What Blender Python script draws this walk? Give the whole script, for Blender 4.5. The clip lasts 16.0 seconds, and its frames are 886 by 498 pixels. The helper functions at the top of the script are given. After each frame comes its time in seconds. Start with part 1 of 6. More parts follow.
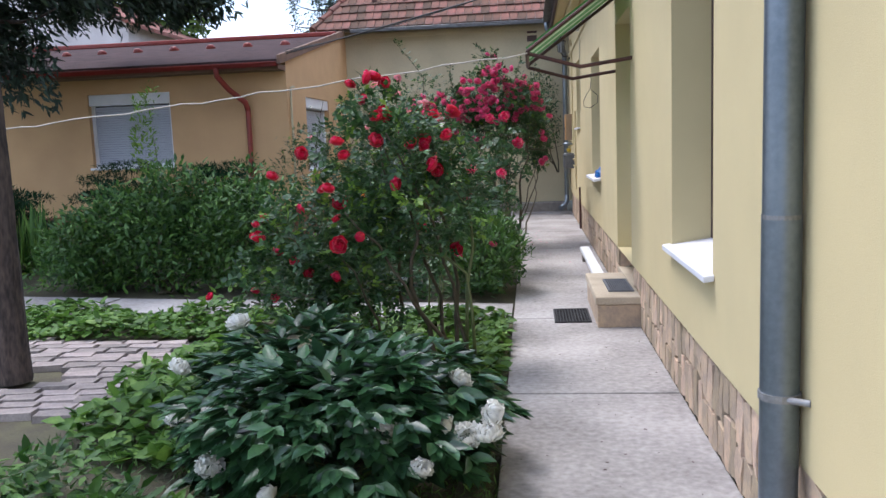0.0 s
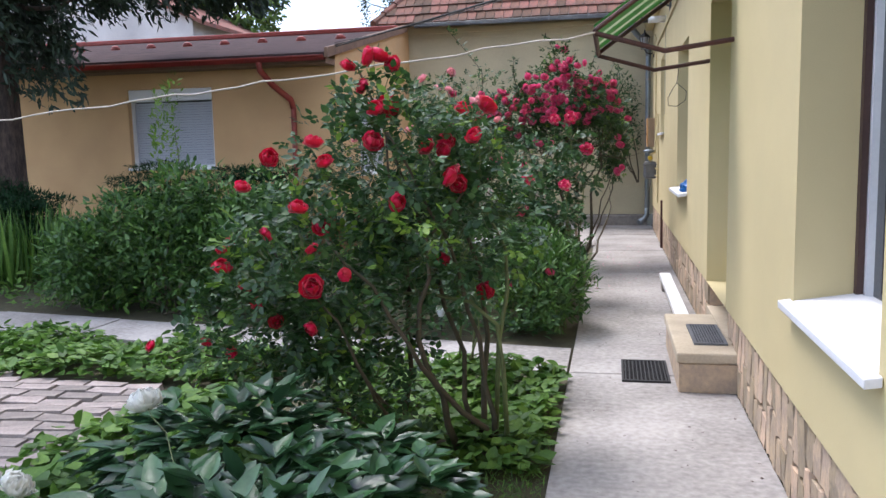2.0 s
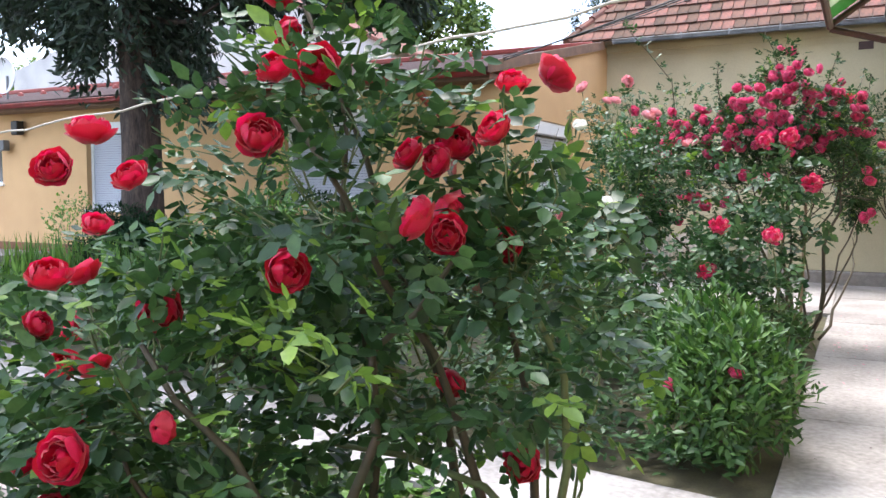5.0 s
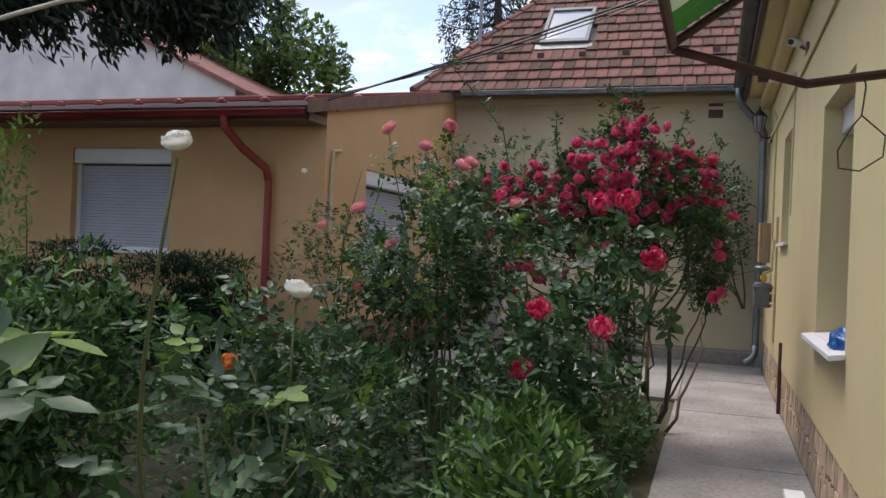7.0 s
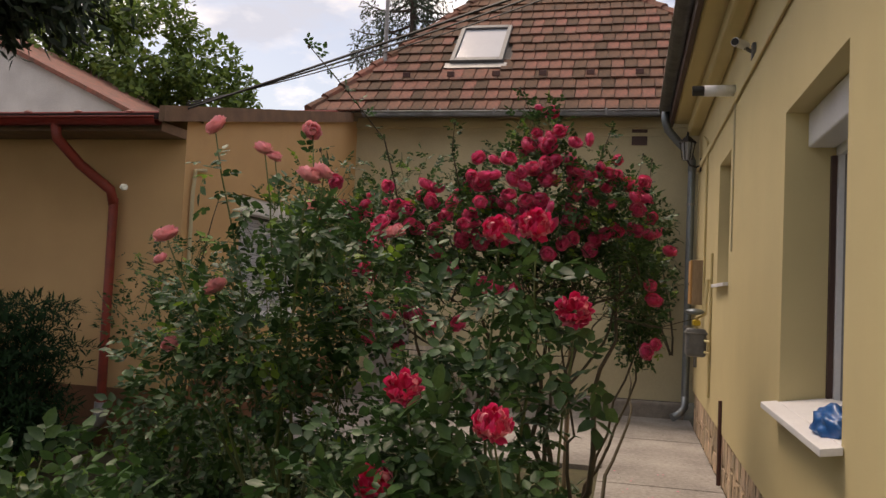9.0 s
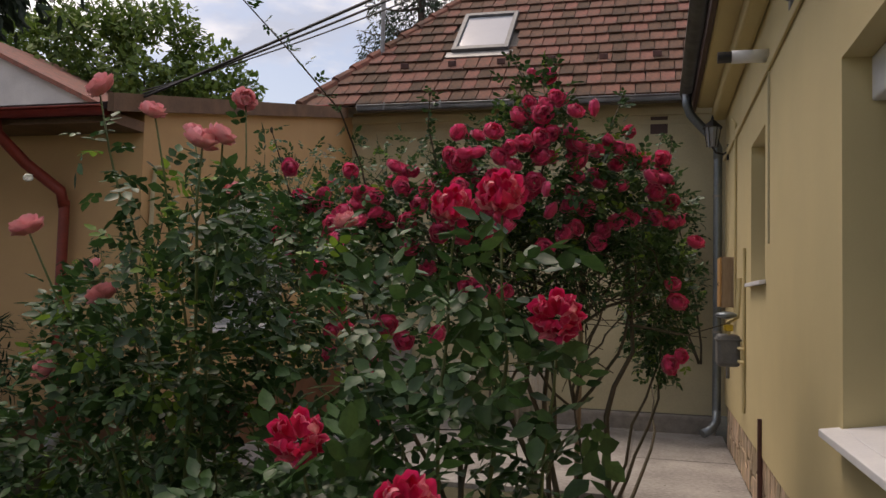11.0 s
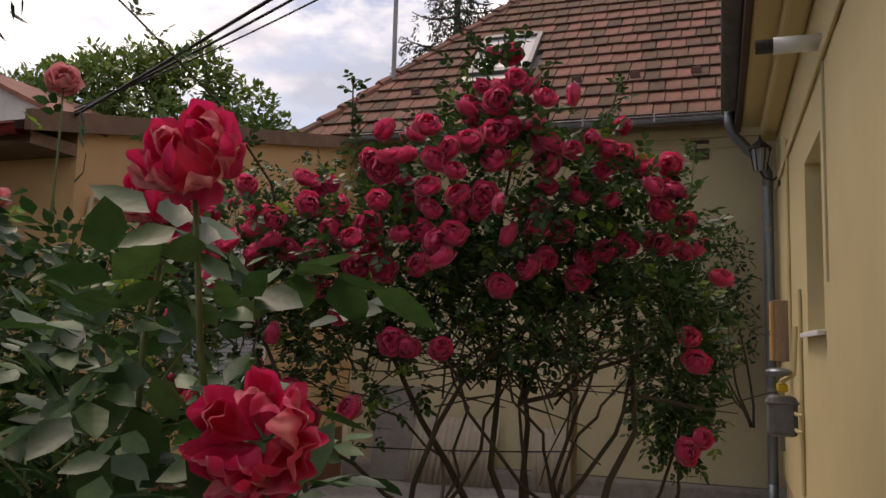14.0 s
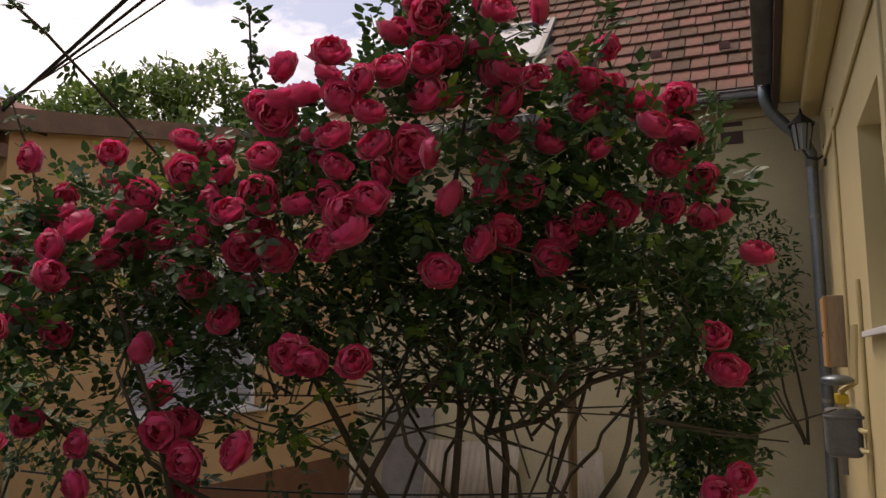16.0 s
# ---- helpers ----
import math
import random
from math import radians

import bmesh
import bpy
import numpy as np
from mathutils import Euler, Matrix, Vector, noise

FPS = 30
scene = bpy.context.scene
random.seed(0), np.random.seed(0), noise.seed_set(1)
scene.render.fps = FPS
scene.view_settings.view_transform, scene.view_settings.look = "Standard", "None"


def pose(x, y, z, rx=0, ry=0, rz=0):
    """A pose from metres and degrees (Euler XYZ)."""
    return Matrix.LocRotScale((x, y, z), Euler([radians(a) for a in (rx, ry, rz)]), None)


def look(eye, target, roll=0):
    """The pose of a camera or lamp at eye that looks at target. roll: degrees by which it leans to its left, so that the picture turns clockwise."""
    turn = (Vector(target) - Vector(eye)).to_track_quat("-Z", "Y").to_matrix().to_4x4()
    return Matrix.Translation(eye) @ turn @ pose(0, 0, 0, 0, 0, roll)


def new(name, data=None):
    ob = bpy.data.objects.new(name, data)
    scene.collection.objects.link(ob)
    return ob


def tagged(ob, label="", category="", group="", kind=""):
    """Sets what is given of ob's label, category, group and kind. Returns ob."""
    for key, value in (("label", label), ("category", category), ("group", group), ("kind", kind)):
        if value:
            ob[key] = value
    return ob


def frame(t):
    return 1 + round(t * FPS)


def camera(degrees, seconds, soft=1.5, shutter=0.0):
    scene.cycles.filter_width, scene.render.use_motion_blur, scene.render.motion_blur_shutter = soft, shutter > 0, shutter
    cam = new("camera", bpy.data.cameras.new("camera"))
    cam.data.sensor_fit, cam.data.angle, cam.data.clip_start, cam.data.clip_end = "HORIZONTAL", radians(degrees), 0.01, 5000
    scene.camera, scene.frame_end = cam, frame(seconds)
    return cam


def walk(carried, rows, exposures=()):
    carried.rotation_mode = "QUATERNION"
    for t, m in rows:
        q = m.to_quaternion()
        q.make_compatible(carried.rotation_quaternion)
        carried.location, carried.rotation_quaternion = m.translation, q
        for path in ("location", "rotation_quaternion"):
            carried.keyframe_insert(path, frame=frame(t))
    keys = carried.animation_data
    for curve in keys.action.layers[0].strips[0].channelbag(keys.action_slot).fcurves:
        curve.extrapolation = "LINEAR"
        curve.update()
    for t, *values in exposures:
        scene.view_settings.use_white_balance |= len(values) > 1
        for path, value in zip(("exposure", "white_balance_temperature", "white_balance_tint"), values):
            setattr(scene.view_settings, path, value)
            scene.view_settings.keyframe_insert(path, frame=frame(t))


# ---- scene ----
cam = camera(56.9, 16.0)
PATH = [
    (0, (-0.029, -0.214, 1.608), (-0.246, 1.758, 1.356), -2.2),
    (0.5, (0.004, 0.235, 1.613), (-0.275, 2.199, 1.36), -1.1),
    (1, (0.014, 0.633, 1.602), (-0.233, 2.606, 1.387), -0.8),
    (1.5, (0.049, 1.01, 1.598), (-0.228, 2.977, 1.372), -1.6),
    (2, (0.085, 1.353, 1.6), (-0.32, 3.298, 1.364), -1.2),
    (2.5, (0.126, 1.801, 1.531), (-0.263, 3.744, 1.26), -1.2),
    (3, (0.109, 2.187, 1.507), (-0.588, 4.045, 1.262), -1.1),
    (3.5, (0.097, 2.433, 1.556), (-0.818, 4.201, 1.366), -0.2),
    (4, (0.084, 2.897, 1.498), (-0.886, 4.639, 1.339), -1.3),
    (4.5, (0.115, 3.308, 1.54), (-0.939, 5.002, 1.402), -0.8),
    (5, (0.16, 3.723, 1.536), (-0.755, 5.496, 1.396), 0.1),
    (7.5, (0.123, 5.667, 1.611), (-0.434, 7.588, 1.641), 1.1),
    (8, (0.055, 6.032, 1.609), (-0.422, 7.973, 1.65), -0.4),
    (8.5, (0.073, 6.476, 1.629), (-0.486, 8.396, 1.658), 0.4),
    (9, (0.031, 6.855, 1.658), (-0.42, 8.801, 1.756), 2.6),
    (11.5, (0.096, 8.061, 1.638), (-0.462, 9.977, 1.761), 0.3),
    (12, (0.122, 8.255, 1.646), (-0.672, 10.089, 1.727), -0.3),
    (12.5, (0.161, 8.515, 1.652), (-0.68, 10.327, 1.74), -0.5),
    (13, (0.256, 8.776, 1.681), (-0.631, 10.564, 1.814), 0.5),
    (13.5, (0.318, 9.011, 1.702), (-0.517, 10.821, 1.861), 1.7),
    (14, (0.28, 9.221, 1.704), (-0.359, 11.103, 1.929), 1.5),
    (14.5, (0.284, 9.439, 1.694), (-0.325, 11.328, 1.938), 0.4),
    (15, (0.359, 9.712, 1.691), (-0.318, 11.58, 1.922), 0.2),
    (15.5, (0.358, 9.954, 1.674), (-0.312, 11.823, 1.916), 0.7),
    (16, (0.303, 10.194, 1.684), (-0.422, 12.039, 1.951), -0.3),
]
EXPOSURES = [(0.0, 0.92, 5900, 16), (2.5, 1.18, 6100, 15), (3.5, 1.8, 6200, 14), (5.2, 1.7, 6200, 14), (7.3, 0.1, 6600, 15), (8.0, -0.12, 7800, 18), (9.2, 0.08, 8400, 19), (11.3, -0.2, 7600, 18), (13.5, 0.18, 7800, 20), (14.4, -0.42, 8000, 21), (15.0, -0.40, 8000, 21), (16.0, -0.08, 8000, 21)]
walk(cam, [(t, look(eye, target, roll)) for t, eye, target, roll in PATH], EXPOSURES)

# ---- world and sun ----
world = bpy.data.worlds.new("sky")
scene.world = world
world.use_nodes = True
wn, wl = world.node_tree.nodes, world.node_tree.links
wn.clear()
sky = wn.new("ShaderNodeTexSky")
sky.sky_type, sky.sun_disc = "NISHITA", False
sky.sun_elevation, sky.sun_rotation = radians(62), radians(-60)
sky.air_density, sky.dust_density = 1.0, 2.0
wco = wn.new("ShaderNodeTexCoord")
wmap = wn.new("ShaderNodeMapping")
wmap.inputs["Scale"].default_value = (1.0, 1.0, 2.2)
cloud = wn.new("ShaderNodeTexNoise")
cloud.inputs["Scale"].default_value, cloud.inputs["Detail"].default_value = 3.2, 8.0
cloud.inputs["Roughness"].default_value = 0.58
cramp = wn.new("ShaderNodeValToRGB")
cramp.color_ramp.elements[0].position, cramp.color_ramp.elements[1].position = 0.45, 0.54
shade = wn.new("ShaderNodeTexNoise")
shade.inputs["Scale"].default_value, shade.inputs["Detail"].default_value = 5.0, 6.0
sramp = wn.new("ShaderNodeValToRGB")
sramp.color_ramp.elements[0].color = (3.4, 4.1, 5.4, 1)
sramp.color_ramp.elements[1].color = (7.9, 8.3, 9.0, 1)
sramp.color_ramp.elements[0].position, sramp.color_ramp.elements[1].position = 0.36, 0.58
cmix = wn.new("ShaderNodeMixRGB")
bg = wn.new("ShaderNodeBackground")
bg.inputs["Strength"].default_value = 0.175
wout = wn.new("ShaderNodeOutputWorld")
wl.new(wco.outputs["Generated"], wmap.inputs["Vector"])
wl.new(wmap.outputs["Vector"], cloud.inputs["Vector"])
wl.new(wmap.outputs["Vector"], shade.inputs["Vector"])
wl.new(cloud.outputs["Fac"], cramp.inputs["Fac"])
wl.new(shade.outputs["Fac"], sramp.inputs["Fac"])
wl.new(cramp.outputs["Color"], cmix.inputs["Fac"])
wl.new(sky.outputs["Color"], cmix.inputs["Color1"])
wl.new(sramp.outputs["Color"], cmix.inputs["Color2"])
wl.new(cmix.outputs["Color"], bg.inputs["Color"])
wl.new(bg.outputs["Background"], wout.inputs["Surface"])

sun_data = bpy.data.lights.new("sun", "SUN")
sun_data.energy, sun_data.angle, sun_data.color = 1.8, radians(22), (1.0, 0.95, 0.88)
sun = new("sun", sun_data)
sun.matrix_world = look((0, 0, 0), (0.36, -0.20, -0.91))

# ---- materials ----


def surface(name, colour, second=None, rough=0.8, scale=8.0, bump=0.15, fine=60.0, metal=0.0, spread=0.25, stretch=(1, 1, 1), island=0.0, thin=0.0, glow=None, piece=0.0, gloss=0.5, sheen=0.0):
    """A node material: two colours mixed by coarse and fine noise, with relief; island and piece vary the value per leaf or per piece; thin lets light through."""
    m = bpy.data.materials.new(name)
    m.use_nodes = True
    n, k = m.node_tree.nodes, m.node_tree.links
    b = n["Principled BSDF"]
    second = second or tuple(c * (1 - spread) for c in colour)
    co = n.new("ShaderNodeTexCoord")
    mp = n.new("ShaderNodeMapping")
    mp.inputs["Scale"].default_value = stretch
    k.new(co.outputs["Object"], mp.inputs["Vector"])
    a = n.new("ShaderNodeTexNoise")
    a.inputs["Scale"].default_value, a.inputs["Detail"].default_value = scale, 6.0
    f = n.new("ShaderNodeTexNoise")
    f.inputs["Scale"].default_value, f.inputs["Detail"].default_value = fine, 4.0
    k.new(mp.outputs["Vector"], a.inputs["Vector"])
    k.new(mp.outputs["Vector"], f.inputs["Vector"])
    ad = n.new("ShaderNodeMath")
    ad.operation = "MULTIPLY_ADD"
    ad.inputs[1].default_value = 0.4
    sub = n.new("ShaderNodeMath")
    sub.operation = "MULTIPLY"
    sub.inputs[1].default_value = 0.6
    k.new(a.outputs["Fac"], sub.inputs[0])
    k.new(f.outputs["Fac"], ad.inputs[0])
    k.new(sub.outputs[0], ad.inputs[2])
    rp = n.new("ShaderNodeValToRGB")
    rp.color_ramp.elements[0].position, rp.color_ramp.elements[1].position = 0.36, 0.64
    rp.color_ramp.elements[0].color, rp.color_ramp.elements[1].color = (*second, 1), (*colour, 1)
    k.new(ad.outputs[0], rp.inputs["Fac"])
    out = rp.outputs["Color"]
    for amount, node, socket in ((island, "ShaderNodeNewGeometry", "Random Per Island"), (piece, "ShaderNodeObjectInfo", "Random")):
        if amount:
            g = n.new(node)
            r = n.new("ShaderNodeMapRange")
            r.inputs["To Min"].default_value, r.inputs["To Max"].default_value = 1 - amount, 1 + amount
            k.new(g.outputs[socket], r.inputs["Value"])
            h = n.new("ShaderNodeHueSaturation")
            k.new(r.outputs[0], h.inputs["Value"])
            r2 = n.new("ShaderNodeMapRange")
            r2.inputs["To Min"].default_value, r2.inputs["To Max"].default_value = 0.5 + amount * 0.035, 0.5 - amount * 0.035
            k.new(g.outputs[socket], r2.inputs["Value"])
            k.new(r2.outputs[0], h.inputs["Hue"])
            k.new(out, h.inputs["Color"])
            out = h.outputs["Color"]
    k.new(out, b.inputs["Base Color"])
    b.inputs["Roughness"].default_value, b.inputs["Metallic"].default_value = rough, metal
    b.inputs["Specular IOR Level"].default_value = gloss
    b.inputs["Sheen Weight"].default_value, b.inputs["Sheen Roughness"].default_value = sheen, 0.35
    if bump:
        bp = n.new("ShaderNodeBump")
        bp.inputs["Strength"].default_value, bp.inputs["Distance"].default_value = bump, 0.01
        k.new(ad.outputs[0], bp.inputs["Height"])
        k.new(bp.outputs["Normal"], b.inputs["Normal"])
    if thin:
        tr = n.new("ShaderNodeBsdfTranslucent")
        k.new(out, tr.inputs["Color"])
        mx = n.new("ShaderNodeMixShader")
        mx.inputs["Fac"].default_value = thin
        k.new(b.outputs["BSDF"], mx.inputs[1])
        k.new(tr.outputs["BSDF"], mx.inputs[2])
        k.new(mx.outputs["Shader"], n["Material Output"].inputs["Surface"])
    return m


CREAM = surface("cream_plaster", (0.60, 0.50, 0.27), (0.55, 0.46, 0.25), 0.9, 2.0, 0.35, 220)
CREAM_OLD = surface("old_cream_plaster", (0.55, 0.49, 0.32), (0.43, 0.38, 0.25), 0.9, 1.2, 0.3, 90)
ORANGE = surface("orange_plaster", (0.62, 0.40, 0.20), (0.53, 0.335, 0.165), 0.9, 1.5, 0.3, 120)
BROWNBASE = surface("brown_base_paint", (0.22, 0.10, 0.05), (0.16, 0.075, 0.04), 0.85, 4, 0.25, 90)
WHITEWALL = surface("grey_white_render", (0.62, 0.61, 0.60), (0.42, 0.41, 0.41), 0.95, 1.1, 0.3, 40)
CONCRETE = surface("path_concrete", (0.42, 0.395, 0.375), (0.20, 0.185, 0.172), 0.85, 1.3, 0.6, 24)
SOIL = surface("garden_soil", (0.09, 0.085, 0.04), (0.055, 0.045, 0.028), 0.95, 6, 0.8, 60)
STONE = surface("sandstone_cladding", (0.52, 0.385, 0.25), (0.33, 0.26, 0.20), 0.85, 7, 0.8, 40, piece=0.3)
MORTAR = surface("grey_mortar", (0.30, 0.27, 0.24), (0.2, 0.18, 0.16), 0.95, 10, 0.4, 80)
PAVER = surface("worn_paver", (0.31, 0.265, 0.235), (0.19, 0.16, 0.145), 0.9, 7, 0.5, 60, piece=0.25)
TILE = surface("clay_roof_tile", (0.205, 0.085, 0.050), (0.080, 0.052, 0.038), 0.9, 4, 0.7, 30, piece=0.48)
SHINGLE = surface("brown_shingle", (0.080, 0.050, 0.048), (0.035, 0.026, 0.025), 0.95, 3, 0.9, 30, stretch=(1, 3, 1), gloss=0.1)
REDMETAL = surface("red_painted_metal", (0.30, 0.045, 0.03), (0.2, 0.035, 0.025), 0.5, 6, 0.1, 60)
ZINC = surface("zinc_metal", (0.22, 0.255, 0.285), (0.15, 0.18, 0.205), 0.42, 3, 0.06, 40, metal=0.8)
OLDZINC = surface("aged_zinc", (0.33, 0.33, 0.33), (0.2, 0.2, 0.2), 0.55, 6, 0.1, 60, metal=0.6)
WHITEPVC = surface("white_plastic", (0.78, 0.79, 0.80), (0.70, 0.71, 0.72), 0.4, 5, 0.03, 60)
SHUTTER = surface("grey_shutter_slats", (0.42, 0.44, 0.49), (0.36, 0.38, 0.43), 0.5, 3, 0.03, 60)
SILL = surface("white_sill_stone", (0.76, 0.76, 0.78), (0.68, 0.68, 0.71), 0.5, 5, 0.05, 80)
STEPSTONE = surface("beige_step_stone", (0.52, 0.44, 0.32), (0.40, 0.33, 0.24), 0.8, 5, 0.3, 60)
RUBBER = surface("black_rubber", (0.03, 0.03, 0.032), (0.02, 0.02, 0.02), 0.75, 20, 0.2, 100)
GREYRUBBER = surface("grey_rubber", (0.14, 0.15, 0.16), (0.09, 0.09, 0.1), 0.7, 20, 0.2, 100)
RUSTIRON = surface("rusty_brown_iron", (0.10, 0.035, 0.025), (0.05, 0.02, 0.018), 0.6, 12, 0.2, 80)
BLACKIRON = surface("black_iron", (0.02, 0.02, 0.022), (0.015, 0.015, 0.015), 0.5, 12, 0.1, 80)
GREENSHEET = surface("green_striped_sheet", (0.10, 0.34, 0.10), (0.08, 0.28, 0.08), 0.4, 3, 0.02, 40, thin=0.55)
PALESHEET = surface("pale_sheet_stripe", (0.62, 0.70, 0.55), (0.55, 0.62, 0.48), 0.4, 3, 0.02, 40, thin=0.5)
DARKGLASS = surface("dark_window_glass", (0.02, 0.022, 0.025), (0.02, 0.02, 0.02), 0.08, 2, 0.0, 20)
SKYGLASS = surface("skylight_glass", (0.35, 0.38, 0.42), (0.33, 0.36, 0.40), 0.08, 2, 0.0, 20, gloss=1.0)
WOOD = surface("weathered_wood", (0.36, 0.26, 0.17), (0.24, 0.17, 0.11), 0.8, 5, 0.3, 60, stretch=(1, 1, 0.15))
PINE = surface("pine_board", (0.52, 0.30, 0.12), (0.42, 0.23, 0.09), 0.6, 5, 0.2, 60, stretch=(1, 1, 0.15))
FASCIA = surface("grey_brown_fascia", (0.24, 0.145, 0.095), (0.15, 0.095, 0.065), 0.8, 5, 0.3, 60)
DARKWOOD = surface("dark_brown_fascia", (0.07, 0.035, 0.028), (0.05, 0.025, 0.02), 0.6, 5, 0.1, 60)
BARK = surface("conifer_bark", (0.095, 0.068, 0.055), (0.018, 0.014, 0.012), 0.95, 14, 1.0, 55, stretch=(1, 1, 0.3))
CANE = surface("rose_cane", (0.085, 0.06, 0.038), (0.05, 0.05, 0.026), 0.8, 12, 0.4, 70)
GREENCANE = surface("green_shoot", (0.12, 0.16, 0.05), (0.10, 0.11, 0.04), 0.6, 12, 0.2, 70)
ROSELEAF = surface("rose_leaf", (0.050, 0.118, 0.034), (0.026, 0.070, 0.020), 0.45, 20, 0.15, 90, island=0.5, thin=0.25, gloss=0.45)
FRESHLEAF = surface("fresh_leaf", (0.17, 0.30, 0.04), (0.12, 0.22, 0.03), 0.55, 20, 0.15, 90, island=0.35, thin=0.35)
PEONYLEAF = surface("peony_leaf", (0.045, 0.120, 0.044), (0.028, 0.078, 0.032), 0.30, 20, 0.15, 60, island=0.5, thin=0.2, gloss=0.55)
BUSHLEAF = surface("shrub_leaf", (0.065, 0.155, 0.026), (0.040, 0.105, 0.018), 0.55, 20, 0.15, 90, island=0.6, thin=0.28)
GROUNDLEAF = surface("ground_cover_leaf", (0.105, 0.215, 0.030), (0.066, 0.150, 0.022), 0.6, 20, 0.15, 90, island=0.45, thin=0.3)
DARKLEAF = surface("juniper_spray", (0.018, 0.050, 0.019), (0.010, 0.028, 0.012), 0.75, 20, 0.15, 90, island=0.4, thin=0.1, gloss=0.12)
NEEDLE = surface("spruce_needles", (0.034, 0.062, 0.036), (0.020, 0.040, 0.026), 0.6, 10, 0.15, 60, island=0.45, thin=0.1)
TREELEAF = surface("tree_leaf", (0.12, 0.20, 0.035), (0.075, 0.135, 0.025), 0.6, 3, 0.1, 40, island=0.5, thin=0.3)
RED = surface("red_petal", (0.78, 0.012, 0.080), (0.62, 0.006, 0.046), 0.5, 30, 0.1, 90, island=0.2, thin=0.36, sheen=0.4)
CRIMSON = surface("crimson_petal", (0.90, 0.125, 0.31), (0.74, 0.050, 0.18), 0.5, 30, 0.1, 90, island=0.22, thin=0.38, sheen=0.7)
BICOLOUR = surface("pink_cream_petal", (0.63, 0.012, 0.090), (0.74, 0.045, 0.16), 0.5, 1.3, 0.1, 60, island=0.2, thin=0.35, sheen=0.7)
PALEPINK = surface("pale_petal_back", (0.86, 0.40, 0.42), (0.76, 0.12, 0.20), 0.55, 2.5, 0.1, 60, island=0.15, thin=0.35)
PINK = surface("pink_petal", (0.90, 0.44, 0.46), (0.84, 0.32, 0.37), 0.55, 30, 0.1, 90, island=0.15, thin=0.3)
WHITE = surface("white_petal", (0.88, 0.88, 0.84), (0.82, 0.82, 0.75), 0.6, 30, 0.1, 90, island=0.05, thin=0.45)
APRICOT = surface("apricot_petal", (0.90, 0.42, 0.12), (0.86, 0.30, 0.07), 0.55, 30, 0.1, 90, island=0.15, thin=0.3)
BLUEBAG = surface("blue_plastic_bag", (0.02, 0.13, 0.38), (0.01, 0.08, 0.26), 0.3, 10, 0.3, 40)
CORDWHITE = surface("pale_cord", (0.55, 0.50, 0.43), (0.4, 0.36, 0.3), 0.8, 20, 0.2, 80)
METERGREY = surface("grey_meter", (0.15, 0.155, 0.16), (0.10, 0.105, 0.11), 0.5, 10, 0.1, 60)
YELLOW = surface("yellow_pipe_paint", (0.70, 0.50, 0.04), (0.6, 0.4, 0.03), 0.5, 10, 0.1, 60)
BOARD = surface("grey_fibre_board", (0.28, 0.27, 0.25), (0.2, 0.19, 0.18), 0.9, 4, 0.3, 50)
CORRUG = surface("pale_corrugated_sheet", (0.48, 0.42, 0.34), (0.38, 0.33, 0.26), 0.85, 4, 0.2, 60)

# ---- mesh helpers ----


def box(bm, x0, x1, y0, y1, z0, z1, bevel=0.0):
    g = bmesh.ops.create_cube(bm, size=1.0, matrix=Matrix.Translation(((x0 + x1) / 2, (y0 + y1) / 2, (z0 + z1) / 2)) @ Matrix.Diagonal((x1 - x0, y1 - y0, z1 - z0, 1)))
    if bevel:
        edges = list({e for v in g["verts"] for e in v.link_edges})
        bmesh.ops.bevel(bm, geom=edges, offset=bevel, segments=2, profile=0.5, affect="EDGES")
    return g["verts"]


def boxes(*dims, bevel=0.0):
    bm = bmesh.new()
    for d in dims:
        box(bm, *d, bevel=bevel)
    return bm


def part(name, bm, material, parent=None, label="", smooth=False):
    """Links a bmesh as one mesh object, under a thing or part if given."""
    me = bpy.data.meshes.new(name)
    bm.to_mesh(me)
    bm.free()
    me.materials.append(material)
    if smooth:
        me.polygons.foreach_set("use_smooth", [len(q.vertices) < 5 for q in me.polygons])
    ob = new(name, me)
    ob.parent = parent
    return tagged(ob, label)


def raw(name, verts, faces, material, parent=None, label="", smooth=False):
    me = bpy.data.meshes.new(name)
    me.from_pydata([tuple(map(float, v)) for v in verts], [], faces)
    me.materials.append(material)
    if smooth:
        me.polygons.foreach_set("use_smooth", [True] * len(me.polygons))
    ob = new(name, me)
    ob.parent = parent
    return tagged(ob, label)


def thing(name, place, label, category, group="", kind=""):
    ob = new(name)
    ob.location = place
    return tagged(ob, label, category, group, kind)


def shift(bm, place):
    bmesh.ops.translate(bm, verts=bm.verts, vec=[-c for c in place])
    return bm


def tube_into(bm, points, r0, r1=None, sides=7, caps=True):
    """A tapered tube along points."""
    r1 = r0 if r1 is None else r1
    pts = [Vector(p) for p in points]
    rings = []
    side = None
    for i, p in enumerate(pts):
        d = (pts[min(i + 1, len(pts) - 1)] - pts[max(i - 1, 0)]).normalized()
        if side is None:
            side = d.orthogonal().normalized()
        side = (side - d * side.dot(d)).normalized()
        up = d.cross(side)
        r = r0 + (r1 - r0) * i / (len(pts) - 1)
        rings.append([bm.verts.new(p + (side * math.cos(a) + up * math.sin(a)) * r) for a in (2 * math.pi * j / sides for j in range(sides))])
    for a, b in zip(rings, rings[1:]):
        for j in range(sides):
            bm.faces.new((a[j], a[(j + 1) % sides], b[(j + 1) % sides], b[j]))
    if caps:
        bm.faces.new(rings[0][::-1])
        bm.faces.new(rings[-1])


